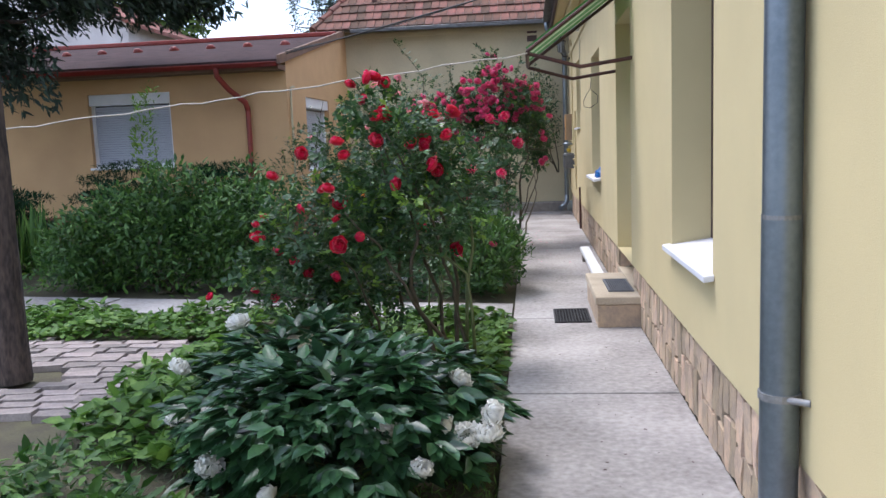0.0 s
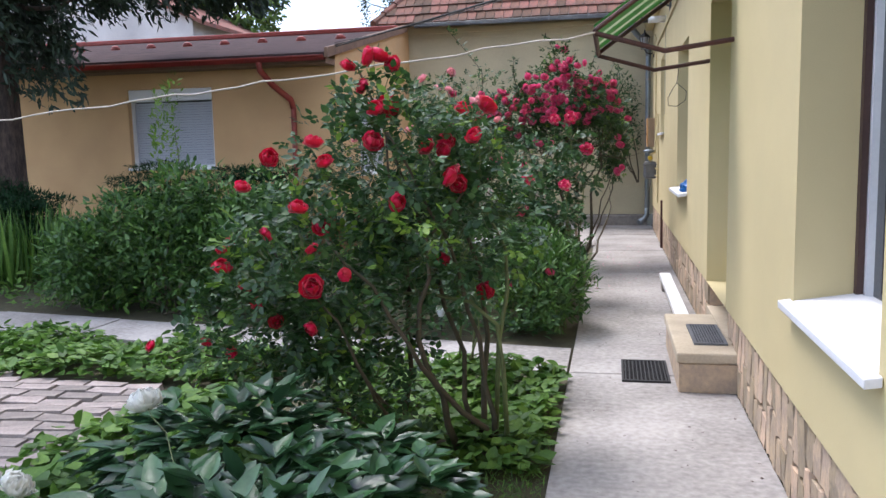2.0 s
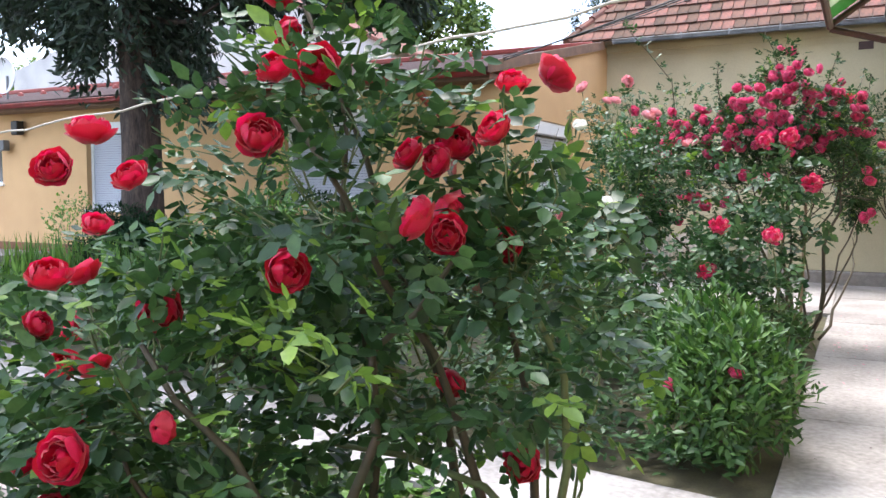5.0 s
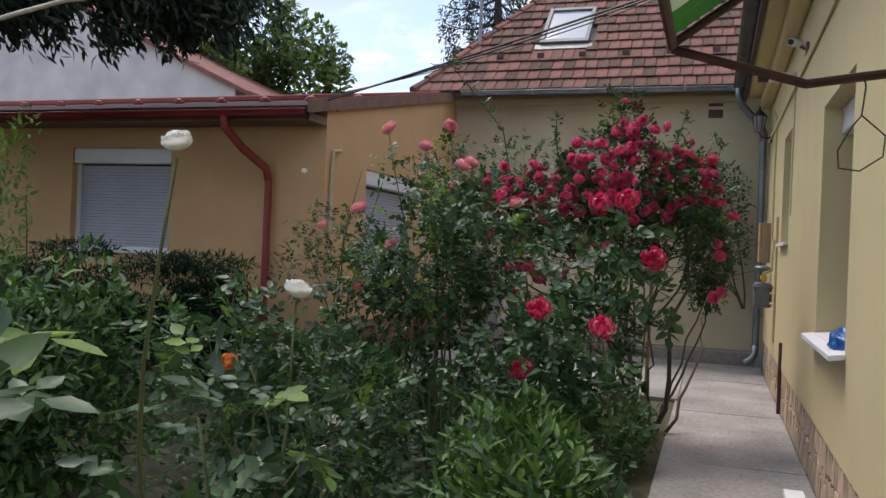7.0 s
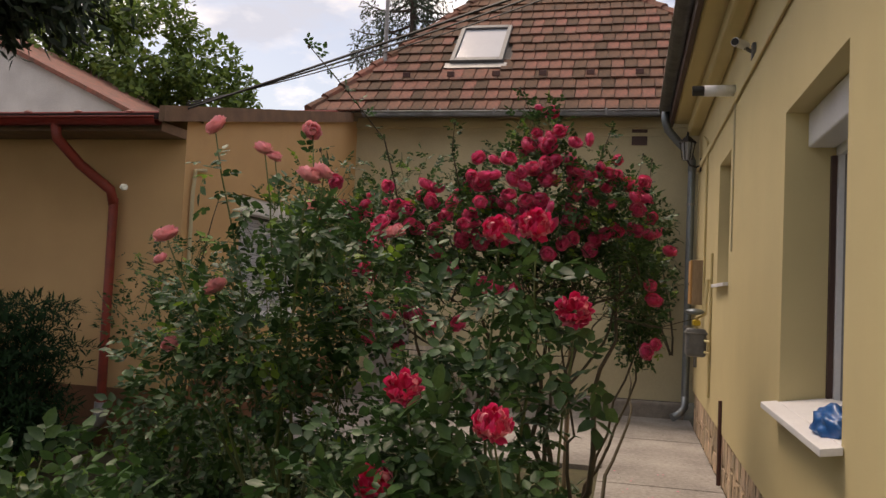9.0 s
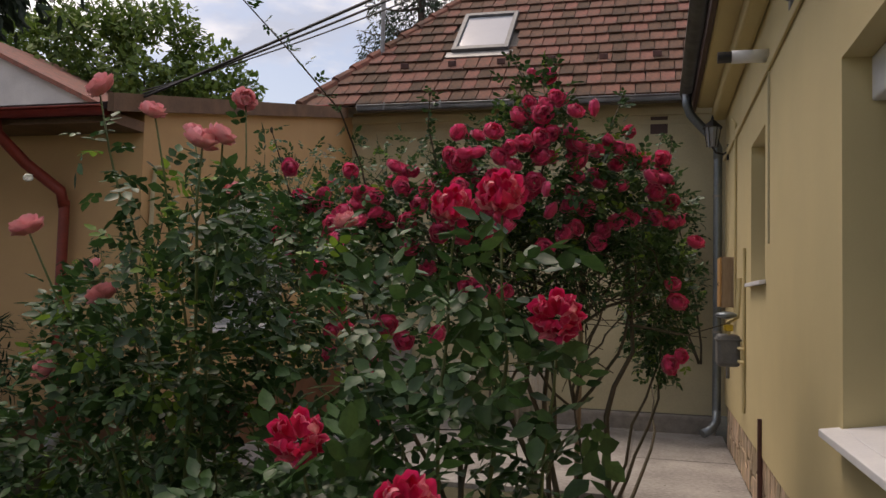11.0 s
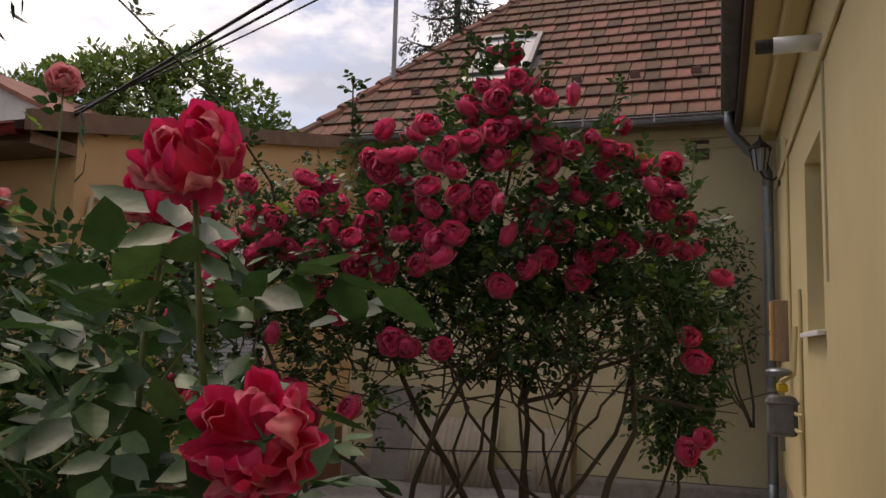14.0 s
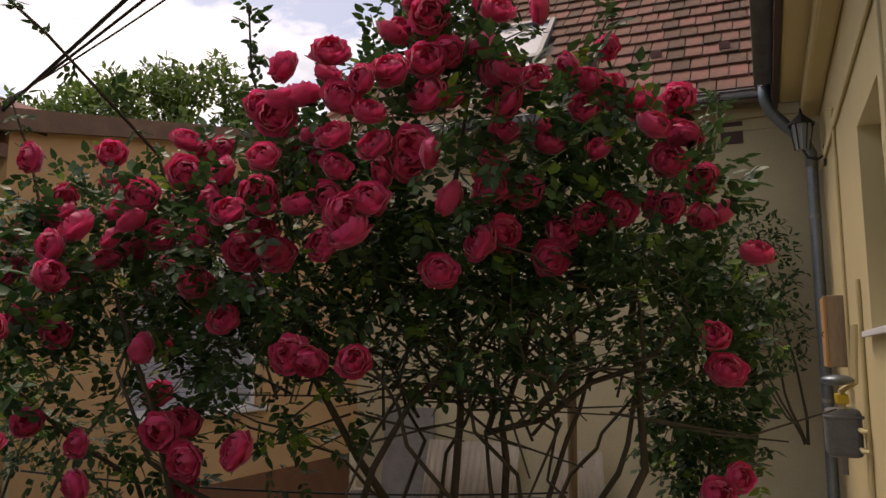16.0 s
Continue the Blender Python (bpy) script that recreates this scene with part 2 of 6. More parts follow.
def tube(points, r0, r1=None, sides=10):
    bm = bmesh.new()
    tube_into(bm, points, r0, r1, sides)
    return bm


def arc(a, b, sag=0.0, n=8, lean=(0, 0, 0)):
    """Points from a to b, bowed by lean and sagging by sag."""
    a, b, lean = Vector(a), Vector(b), Vector(lean)
    return [a.lerp(b, i / n) + (lean - Vector((0, 0, sag))) * 4 * (i / n) * (1 - i / n) for i in range(n + 1)]


def unit(v):
    return v / np.maximum(np.linalg.norm(v, axis=-1, keepdims=True), 1e-9)


def leaves(name, places, ways, normals, lengths, ratio, material, parent, fold=0.18, droop=0.25, label=""):
    """One mesh of pointed, folded leaves: a base place, a way, a normal and a length each."""
    count = len(places)
    ways, side = unit(ways), unit(np.cross(ways, normals))
    normals = np.cross(side, unit(ways))
    lengths = np.asarray(lengths).reshape(-1, 1)
    shape = [(0.0, 0.0, 0.0), (0.33, -0.5, 0.0), (0.33, 0.0, -1.0), (0.33, 0.5, 0.0), (0.7, -0.37, -0.3), (0.7, 0.0, -1.0), (0.7, 0.37, -0.3), (1.0, 0.0, -0.4)]
    v = np.empty((count, 8, 3))
    for i, (a, w, h) in enumerate(shape):
        v[:, i] = places + lengths * (ways * a + side * (w * ratio) + normals * (h * fold * ratio - droop * a * a))
    quads = np.array([(0, 2, 1, 1), (0, 3, 2, 2), (1, 2, 5, 4), (2, 3, 6, 5), (4, 5, 7, 7), (5, 6, 7, 7)])
    me = bpy.data.meshes.new(name)
    sizes = np.tile([3, 3, 4, 4, 3, 3], count)
    loops = np.array([0, 2, 1, 0, 3, 2, 1, 2, 5, 4, 2, 3, 6, 5, 4, 5, 7, 5, 6, 7])
    index = (loops[None, :] + 8 * np.arange(count)[:, None]).ravel()
    me.vertices.add(count * 8)
    me.vertices.foreach_set("co", v.ravel())
    me.loops.add(len(index))
    me.loops.foreach_set("vertex_index", index.astype(np.int32))
    me.polygons.add(len(sizes))
    me.polygons.foreach_set("loop_start", np.concatenate(([0], np.cumsum(sizes)[:-1])).astype(np.int32))
    me.polygons.foreach_set("use_smooth", np.ones(len(sizes), dtype=bool))
    me.update(calc_edges=True)
    me.materials.append(material)
    ob = new(name, me)
    ob.parent = parent
    return tagged(ob, label, kind="stuff")


def in_blobs(rng, blobs, count, shell=0.55):
    """Random points in ellipsoids (x, y, z, rx, ry, rz), denser near their skin, and their outward ways."""
    blobs = np.array(blobs, dtype=float)
    share = blobs[:, 3] * blobs[:, 4] * blobs[:, 5]
    pick = rng.choice(len(blobs), count, p=share / share.sum())
    way = unit(rng.normal(size=(count, 3)))
    depth = shell + (1 - shell) * rng.random((count, 1)) ** 0.5
    depth = depth * (1 + 0.13 * np.sin(way[:, :1] * 7 + way[:, 1:2] * 5 + way[:, 2:] * 6) + 0.10 * np.sin(way[:, :1] * 15 + pick[:, None]) * np.sin(way[:, 2:] * 13 + way[:, 1:2] * 11))
    return blobs[pick, :3] + way * depth * blobs[pick, 3:], way


def pinnate(rng, places, ways, size):
    """Five leaflets to each rose leaf: bases, ways, normals, lengths."""
    count = len(places)
    ways = unit(ways)
    up = unit(rng.normal(size=(count, 3)) * 0.35 + np.array((0, 0, 1.0)))
    side = unit(np.cross(ways, up))
    norm = np.cross(side, ways)
    s = (size * rng.uniform(0.7, 1.25, count)).reshape(-1, 1)
    out = [], [], [], []
    for along, sway, scale in ((1.3, 0.0, 1.0), (0.85, 0.9, 0.9), (0.85, -0.9, 0.9), (0.35, 1.1, 0.7), (0.35, -1.1, 0.7)):
        out[0].append(places + ways * s * along)
        out[1].append(unit(ways * (0.6 if sway else 1) + side * sway + rng.normal(size=(count, 3)) * 0.12))
        out[2].append(norm + rng.normal(size=(count, 3)) * 0.25)
        out[3].append((s * scale).ravel())
    return tuple(np.concatenate(o) for o in out)

# ---- structure: ground and paths ----
WALL_X, END_Y, WING_Y, WING_X = 0.86, 18.95, 14.0, -4.24

bm = bmesh.new()
bmesh.ops.create_grid(bm, x_segments=2, y_segments=2, size=400)
bmesh.ops.translate(bm, verts=bm.verts, vec=(0, 0, -0.03))
tagged(part("ground", bm, SOIL), "dark garden soil of the yard with moss and weeds", "ground", kind="structure")

pavement = tagged(new("pavement"), "pale grey concrete slabs of the garden path", "path", kind="structure")
joints = (-4.2, -1.6, 0.0, 2.4, 4.91, 7.17, 9.73, 12.13, 14.45, 16.9, 18.75)
for y0, y1 in zip(joints, joints[1:]):
    part("slab", boxes((-0.215, WALL_X + 0.02, y0 + 0.011, y1 - 0.011, -0.1, 0.003 * math.sin(y0 * 3)), bevel=0.006), CONCRETE, pavement)
part("bedding", boxes((-0.205, WALL_X, -4.2, 18.7, -0.12, -0.026)), SOIL, pavement)

cross_path = tagged(new("cross_path"), "old grey concrete cross path through the beds", "path", kind="structure")
for i in range(5):
    xa, xb = -0.235 - i * 1.5, -0.235 - (i + 1) * 1.5 + 0.012
    ya, yb = 7.15 + (-xa - 0.23) * 0.155, 7.15 + (-xb - 0.23) * 0.155
    top = 0.002 + 0.006 * (i % 2)
    v = [(xa, ya, -0.1), (xb, yb, -0.1), (xb, yb + 0.74, -0.1), (xa, ya + 0.74, -0.1)]
    raw("slab", v + [(x, y, top) for x, y, z in v], [(0, 1, 2, 3), (4, 7, 6, 5), (0, 4, 5, 1), (1, 5, 6, 2), (2, 6, 7, 3), (3, 7, 4, 0)], CONCRETE, cross_path)

yard = tagged(new("yard_slab"), "weathered concrete yard below the end wall", "yard", kind="structure")
for i, (x0, x1) in enumerate(((-4.22, -2.7), (-2.69, -1.2), (-1.19, -0.19))):
    part("slab", boxes((x0, x1, 15.0, 18.75, -0.1, 0.012 + 0.004 * i), bevel=0.006), CONCRETE, yard)
tagged(part("porch", boxes((-19.0, -13.4, 11.2, WING_Y, -0.1, 0.40), bevel=0.02), CONCRETE), "concrete porch slab before the white door", "porch", kind="structure")

# ---- structure: the yellow house beside the path ----


def wall_with_holes(holes, y0, y1, z0, z1):
    """Boxes of a wall along y with openings (ya, yb, za, zb)."""
    dims, y = [], y0
    for ya, yb, za, zb in holes:
        dims += [(y, ya, z0, z1), (ya, yb, z0, za), (ya, yb, zb, z1)]
        y = yb
    return dims + [(y, y1, z0, z1)]


HOLES = ((3.92, 5.10, 0.89, 2.75), (7.22, 8.42, 0.481, 2.75), (10.39, 11.79, 1.08, 2.75), (14.44, 15.40, 1.80, 3.02))
house = tagged(new("wall_house"), "cream yellow plastered house wall along the path", "wall", kind="structure")
part("plaster", boxes(*[(WALL_X, 1.24, *d) for d in wall_with_holes(HOLES, -4.2, 18.2, 0.48, 4.15)]), CREAM, house)
part("backing", boxes((0.905, 1.24, -4.2, 7.22, -0.1, 0.48), (0.905, 1.24, 8.42, 18.2, -0.1, 0.48), (1.24, 6.0, -4.2, 18.2, -0.1, 4.1)), MORTAR, house, "grey mortar behind the stone cladding")
part("cornice", boxes((0.52, WALL_X - 0.002, -4.2, 18.2, 4.02, 4.14), (0.70, WALL_X - 0.002, -4.2, 18.2, 3.86, 4.02), bevel=0.03), CREAM, house)
part("string_course", boxes((0.835, WALL_X - 0.002, -4.2, 18.2, 3.36, 3.44), bevel=0.01), CREAM, house)
roof_r = tagged(new("roof_house"), "dark eave of the yellow house", "roof", kind="structure")
part("fascia", boxes((0.47, 0.515, -4.2, 18.3, 4.0, 4.24)), DARKWOOD, roof_r)
v = [(0.40, -4.2, 4.22), (0.40, 18.4, 4.22), (4.6, 18.4, 7.2), (4.6, -4.2, 7.2)]
raw("covering", v + [(x, y, z + 0.08) for x, y, z in v], [(0, 1, 2, 3), (4, 7, 6, 5), (0, 4, 5, 1), (1, 5, 6, 2), (2, 6, 7, 3), (3, 7, 4, 0)], TILE, roof_r)


def gutter_bm(a, b, r, axis):
    """A half-round gutter from a to b along an axis, with thickness and a rolled lip."""
    bm = bmesh.new()
    rows = []
    for p in (a, b):
        row = []
        for k in range(9):
            ang = math.pi * k / 8
            for rr in (r,):
                off = (rr * math.cos(ang), -rr * math.sin(ang))
                row.append(bm.verts.new((p[0] + off[0], p[1], p[2] + off[1]) if axis == "y" else (p[0], p[1] + off[0], p[2] + off[1])))
        rows.append(row)
    for j in range(8):
        bm.faces.new((rows[0][j], rows[0][j + 1], rows[1][j + 1], rows[1][j]))
    bmesh.ops.solidify(bm, geom=bm.faces[:], thickness=0.004)
    lip = (r, 0, 0) if axis == "y" else (0, -r, 0)
    for s in (1, -1):
        tube_into(bm, [Vector(a) + Vector(lip) * s, Vector(b) + Vector(lip) * s], 0.009, sides=6)
    return bm


gutter = tagged(new("eave_gutter"), "grey zinc gutter along the house eave", "gutter")
part("trough", gutter_bm((0.40, -4.2, 4.20), (0.40, 18.15, 4.20), 0.075, "y"), OLDZINC, gutter, smooth=True)
pipe = tagged(new("corner_downpipe"), "grey zinc downpipe with swan neck at the house corner", "downpipe")
part("swan_neck", tube([(0.40, 17.95, 4.15), (0.40, 17.96, 4.02), (0.44, 17.98, 3.90), (0.58, 18.0, 3.74), (0.70, 18.02, 3.62), (0.76, 18.02, 3.48), (0.76, 18.02, 3.36)], 0.055), ZINC, pipe, smooth=True)
part("shaft", tube([(0.76, 18.02, 3.40), (0.76, 18.02, 3.39), (0.76, 18.02, 0.36), (0.76, 18.02, 0.35)], 0.05), ZINC, pipe, smooth=True)
part("spout", tube([(0.76, 18.02, 0.40), (0.755, 18.0, 0.27), (0.70, 17.95, 0.19), (0.60, 17.88, 0.14)], 0.052), ZINC, pipe, smooth=True)
for z in (2.9, 1.3):
    part("clamp", tube([(0.76, 18.02, z), (0.76, 18.02, z + 0.03)], 0.058), OLDZINC, pipe)

near_pipe = tagged(new("downpipe"), "shiny grey zinc downpipe clamped to the cream wall", "downpipe")
upper = part("shaft", tube([(0.79, 2.57, 4.15), (0.79, 2.57, 4.14), (0.79, 2.57, 1.335), (0.79, 2.57, 1.33)], 0.062, sides=24), ZINC, near_pipe, smooth=True)
lower = part("lower_shaft", tube([(0.79, 2.57, 1.33), (0.79, 2.57, 1.325), (0.79, 2.57, 0.03), (0.79, 2.57, 0.02)], 0.064, sides=24), ZINC, near_pipe, smooth=True)
part("seam", tube([(0.79, 2.57, 1.325), (0.79, 2.57, 1.34)], 0.0645, sides=20), OLDZINC, near_pipe)
clamp = part("clamp", tube([(0.79, 2.57, 0.715), (0.79, 2.57, 0.74)], 0.070, sides=20), OLDZINC, lower)
part("clamp_bolt", tube([(0.80, 2.51, 0.727), (0.86, 2.47, 0.727)], 0.012), OLDZINC, near_pipe)


def window(name, y0, y1, z0, z1, label, depth=0.27, sill_out=0.09, shutter=True):
    w = tagged(new(name), label, "window", kind="structure")
    x = WALL_X + depth
    part("glass", boxes((x + 0.03, x + 0.04, y0, y1, z0, z1)), DARKGLASS, w)
    part("window_frame", boxes((x, x + 0.06, y0, y0 + 0.07, z0, z1), (x, x + 0.06, y1 - 0.07, y1, z0, z1), (x, x + 0.06, y0 + 0.07, y1 - 0.07, z0, z0 + 0.07), (x, x + 0.06, y0 + 0.07, y1 - 0.07, z1 - 0.25, z1), (x, x + 0.06, (y0 + y1) / 2 - 0.05, (y0 + y1) / 2 + 0.05, z0 + 0.07, z1 - 0.25)), WHITEPVC, w)
    part("shutter_rail", boxes((x - 0.03, x - 0.003, y1 - 0.045, y1 - 0.003, z0 + 0.02, z1 - 0.25), (x - 0.03, x - 0.003, y0 + 0.003, y0 + 0.045, z0 + 0.02, z1 - 0.25)), DARKWOOD, w)
    if shutter:
        part("shutter_box", boxes((x - 0.15, x - 0.003, y0 + 0.003, y1 - 0.003, z1 - 0.2, z1 - 0.003), bevel=0.01), WHITEPVC, w)
    bm = boxes((WALL_X - 0.002, x - 0.004, y0 + 0.003, y1 - 0.003, z0 + 0.002, z0 + 0.035), bevel=0.004)
    box(bm, WALL_X - sill_out, WALL_X - 0.003, y0 - 0.05, y1 + 0.05, z0 + 0.002, z0 + 0.035, bevel=0.004)
    for vert in bm.verts:
        vert.co.z -= 0.15 * (WALL_X + 0.2 - vert.co.x) - 0.03
    part("window_sill", bm, SILL, w, "white stone sill")
    return w


window("window_1", *HOLES[0], "deep window niche with white sill in the cream wall", sill_out=0.055)
window("window_2", *HOLES[2], "deep window niche with roller shutter box and white sill")
window("window_3", *HOLES[3], "small deep window niche high in the wall", sill_out=0.05)
door = tagged(new("door_1"), "house door deep in the recess under the awning", "door", kind="structure")
leaf1 = part("leaf", boxes((1.18, 1.24, 7.22, 8.42, 0.30, 2.75)), WHITEPVC, door)
part("door_handle", tube([(1.14, 7.34, 1.3), (1.14, 7.46, 1.3)], 0.012), ZINC, leaf1, "metal handle")
part("threshold", boxes((WALL_X + 0.003, 1.18, 7.225, 8.415, -0.05, 0.275), bevel=0.004), STEPSTONE, door)
part("reveal_plinth", boxes((WALL_X + 0.03, 1.18, 8.405, 8.418, 0.28, 0.48)), STONE, door)

# ---- structure: end house ----
end_wall = tagged(new("wall_end"), "old cream plastered end wall, grey and stained low down", "wall", kind="structure")
part("plaster", boxes((WING_X, 6.0, END_Y, END_Y + 0.4, 0.22, 4.28)), CREAM_OLD, end_wall)
part("base_kerb", boxes((WING_X + 0.003, 0.80, END_Y - 0.19, END_Y - 0.002, -0.05, 0.21), bevel=0.03), MORTAR, end_wall, "rough dark concrete foot of the wall")
part("moulding", boxes((WING_X, 0.9, END_Y - 0.05, END_Y - 0.002, 4.12, 4.22), (WING_X, 0.9, END_Y - 0.02, END_Y - 0.002, 4.0, 4.05)), CREAM_OLD, end_wall)
part("vent_hole", boxes((-0.03, 0.19, END_Y - 0.012, END_Y - 0.002, 3.87, 4.10)), DARKWOOD, end_wall, "dark wooden vent board")
EAVE_Y, EAVE_Z, SLOPE = 18.55, 4.28, 0.95
roof_e = tagged(new("roof_end"), "hipped roof of old red clay tiles", "roof", kind="structure")
apex = (-1.95, EAVE_Y + 4.1, EAVE_Z + 4.1 * SLOPE)
v = [(-4.90, EAVE_Y, EAVE_Z), (3.3, EAVE_Y, EAVE_Z), (apex[0] + 0.2, apex[1], apex[2]), (apex[0], apex[1], apex[2]), (-4.90, 27.0, EAVE_Z), (3.3, 27.0, EAVE_Z)]
raw("roof_body", v, [(0, 1, 2, 3), (0, 3, 4), (1, 5, 2), (2, 5, 4, 3), (0, 4, 5, 1)], MORTAR, roof_e)
gut_e = tagged(new("end_gutter"), "long grey zinc gutter under the tiled roof", "gutter")
part("trough", gutter_bm((-4.0, EAVE_Y - 0.06, 4.27), (0.75, EAVE_Y - 0.06, 4.27), 0.07, "x"), OLDZINC, gut_e, smooth=True)
for i in range(6):
    part("bracket", boxes((-3.6 + i * 0.8, -3.575 + i * 0.8, EAVE_Y - 0.137, EAVE_Y - 0.131, 4.2, 4.3)), OLDZINC, gut_e)


def on_roof(x, s, lift=0.0):
    """A place on the front roof plane: x, and s metres up the slope from the eave."""
    n = math.hypot(1, SLOPE)
    return Vector((x, EAVE_Y + s / n - lift * SLOPE / n, EAVE_Z + s * SLOPE / n + lift / n))


ANGLE = math.degrees(math.atan(SLOPE))
sk = tagged(new("skylight"), "roof window with pale glass and grey frame in the tiles", "skylight")
sk.matrix_world = Matrix.Translation(on_roof(-2.5, 2.02, 0.05)) @ pose(0, 0, 0, ANGLE)
part("skylight_frame", boxes((-0.43, -0.36, -0.62, 0.62, 0.0, 0.07), (0.36, 0.43, -0.62, 0.62, 0.0, 0.07), (-0.36, 0.36, -0.62, -0.52, 0.0, 0.07), (-0.36, 0.36, 0.53, 0.62, 0.0, 0.075), bevel=0.006), METERGREY, sk)
part("pane", boxes((-0.355, 0.355, -0.515, 0.525, 0.02, 0.035)), SKYGLASS, sk)
part("flashing", boxes((-0.50, 0.50, -0.78, -0.63, 0.0, 0.02)), OLDZINC, sk)

# ---- structure: orange wing ----
wing = tagged(new("wall_wing"), "orange plastered wing of the house across the yard", "wall", kind="structure")


def wing_front(holes, x0, x1, z0, z1):
    dims, x = [], x1
    for xa, xb, za, zb in holes:
        dims += [(xb, x, z0, z1), (xa, xb, z0, za), (xa, xb, zb, z1)]
        x = xa
    return dims + [(x0, x, z0, z1)]


WHOLES = ((-7.93, -6.39, 1.42, 2.74), (-12.42, -10.93, 1.19, 2.76), (-15.40, -14.80, 1.66, 2.51), (-16.76, -15.98, 0.41, 2.56))
part("plaster", boxes(*[(a, b, WING_Y, WING_Y + 0.3, c, d) for a, b, c, d in wing_front(WHOLES, -22.0, WING_X, 0.55, 3.22)]), ORANGE, wing)
part("base_band", boxes((-22.0, -16.77, WING_Y - 0.004, WING_Y + 0.3, -0.1, 0.55), (-15.97, WING_X + 0.004, WING_Y - 0.004, WING_Y + 0.3, -0.1, 0.55)), BROWNBASE, wing, "brown painted base band")
side = tagged(new("wall_wing_side"), "orange plastered side wall with sloping top board", "wall", kind="structure")
OWIN = (15.20, 17.0, 1.24, 2.62)
zt = lambda y: 3.09 + (y - 13.5) * 0.209
bm = bmesh.new()
for y0, y1, za, zb in ((WING_Y + 0.3, OWIN[0], 0.62, None), (OWIN[0], OWIN[1], 0.62, OWIN[2]), (OWIN[0], OWIN[1], OWIN[3], None), (OWIN[1], END_Y, 0.62, None)):
    vs = box(bm, WING_X - 0.3, WING_X, y0, y1, za, zb or 3.0)
    if zb is None:
        for q in vs:
            if q.co.z > 2.9:
                q.co.z = zt(q.co.y)
part("plaster", bm, ORANGE, side)
part("base_band", boxes((WING_X - 0.3, WING_X + 0.012, WING_Y + 0.3, END_Y - 0.2, -0.1, 0.62)), BROWNBASE, side, "brown painted base band")
bm = boxes((WING_X + 0.002, WING_X + 0.06, 13.50, 18.6, 0.0, 0.15))
for q in bm.verts:
    q.co.z += zt(q.co.y) - 0.015
part("verge_board", bm, FASCIA, side, "weathered grey brown board")
part("drain_pipe", tube([(WING_X + 0.03, 14.35, 2.75), (WING_X + 0.03, 14.15, 2.72), (WING_X + 0.03, 14.12, 2.5), (WING_X + 0.03, 14.12, 0.7)], 0.02), CREAM_OLD, side)
roof_w = tagged(new("roof_wing"), "low roof of dark shingles with red metal edges", "roof", kind="structure")
v = [(-22.0, 13.52, 3.10), (WING_X, 13.52, 3.10), (WING_X, 18.2, 4.08), (-22.0, 18.2, 4.08)]
raw("covering", v + [(x, y, z + 0.06) for x, y, z in v], [(0, 1, 2, 3), (4, 7, 6, 5), (0, 4, 5, 1), (1, 5, 6, 2), (2, 6, 7, 3), (3, 7, 4, 0)], SHINGLE, roof_w)
part("ridge_cap", boxes((-22.0, WING_X, 18.0, 18.35, 4.10, 4.20), bevel=0.02), REDMETAL, roof_w, "red metal ridge cap")
part("soffit", boxes((-22.0, WING_X, 13.56, WING_Y - 0.003, 3.0, 3.09)), FASCIA, roof_w)
part("gable_fill", boxes((-22.0, WING_X - 0.31, 18.2, 18.4, 0, 4.09)), ORANGE, roof_w)
for i in range(22):
    x = -4.9 - i * 0.78
    bm = bmesh.new()
    bmesh.ops.create_uvsphere(bm, u_segments=8, v_segments=5, radius=0.09, matrix=pose(x, 16.3, 3.74, 12) @ Matrix.Diagonal((1.2, 0.5, 1.0, 1)))
    part("snow_guard", bm, REDMETAL, roof_w, "red metal snow guard")
gut_w = tagged(new("wing_gutter"), "red painted gutter of the orange wing", "gutter")
part("trough", gutter_bm((-22.0, 13.46, 3.10), (WING_X + 0.02, 13.46, 3.10), 0.07, "x"), REDMETAL, gut_w, smooth=True)
dp = tagged(new("red_downpipe"), "red painted downpipe with grey foot on the orange wall", "downpipe")
part("neck", tube([(-5.30, 13.46, 3.06), (-5.30, 13.5, 2.92), (-5.18, 13.7, 2.70), (-4.96, 13.88, 2.48), (-4.93, 13.9, 2.34)], 0.05), REDMETAL, dp, smooth=True)
part("shaft", tube([(-4.93, 13.9, 2.40), (-4.93, 13.9, 2.39), (-4.93, 13.9, 0.31), (-4.93, 13.9, 0.30)], 0.045), REDMETAL, dp, smooth=True)
part("foot_pipe", tube([(-4.93, 13.9, 0.42), (-4.93, 13.9, 0.25), (-5.0, 13.86, 0.15), (-5.1, 13.84, 0.12), (-7.2, 13.8, 0.10)], 0.06), OLDZINC, dp, "grey plastic foot pipe", smooth=True)


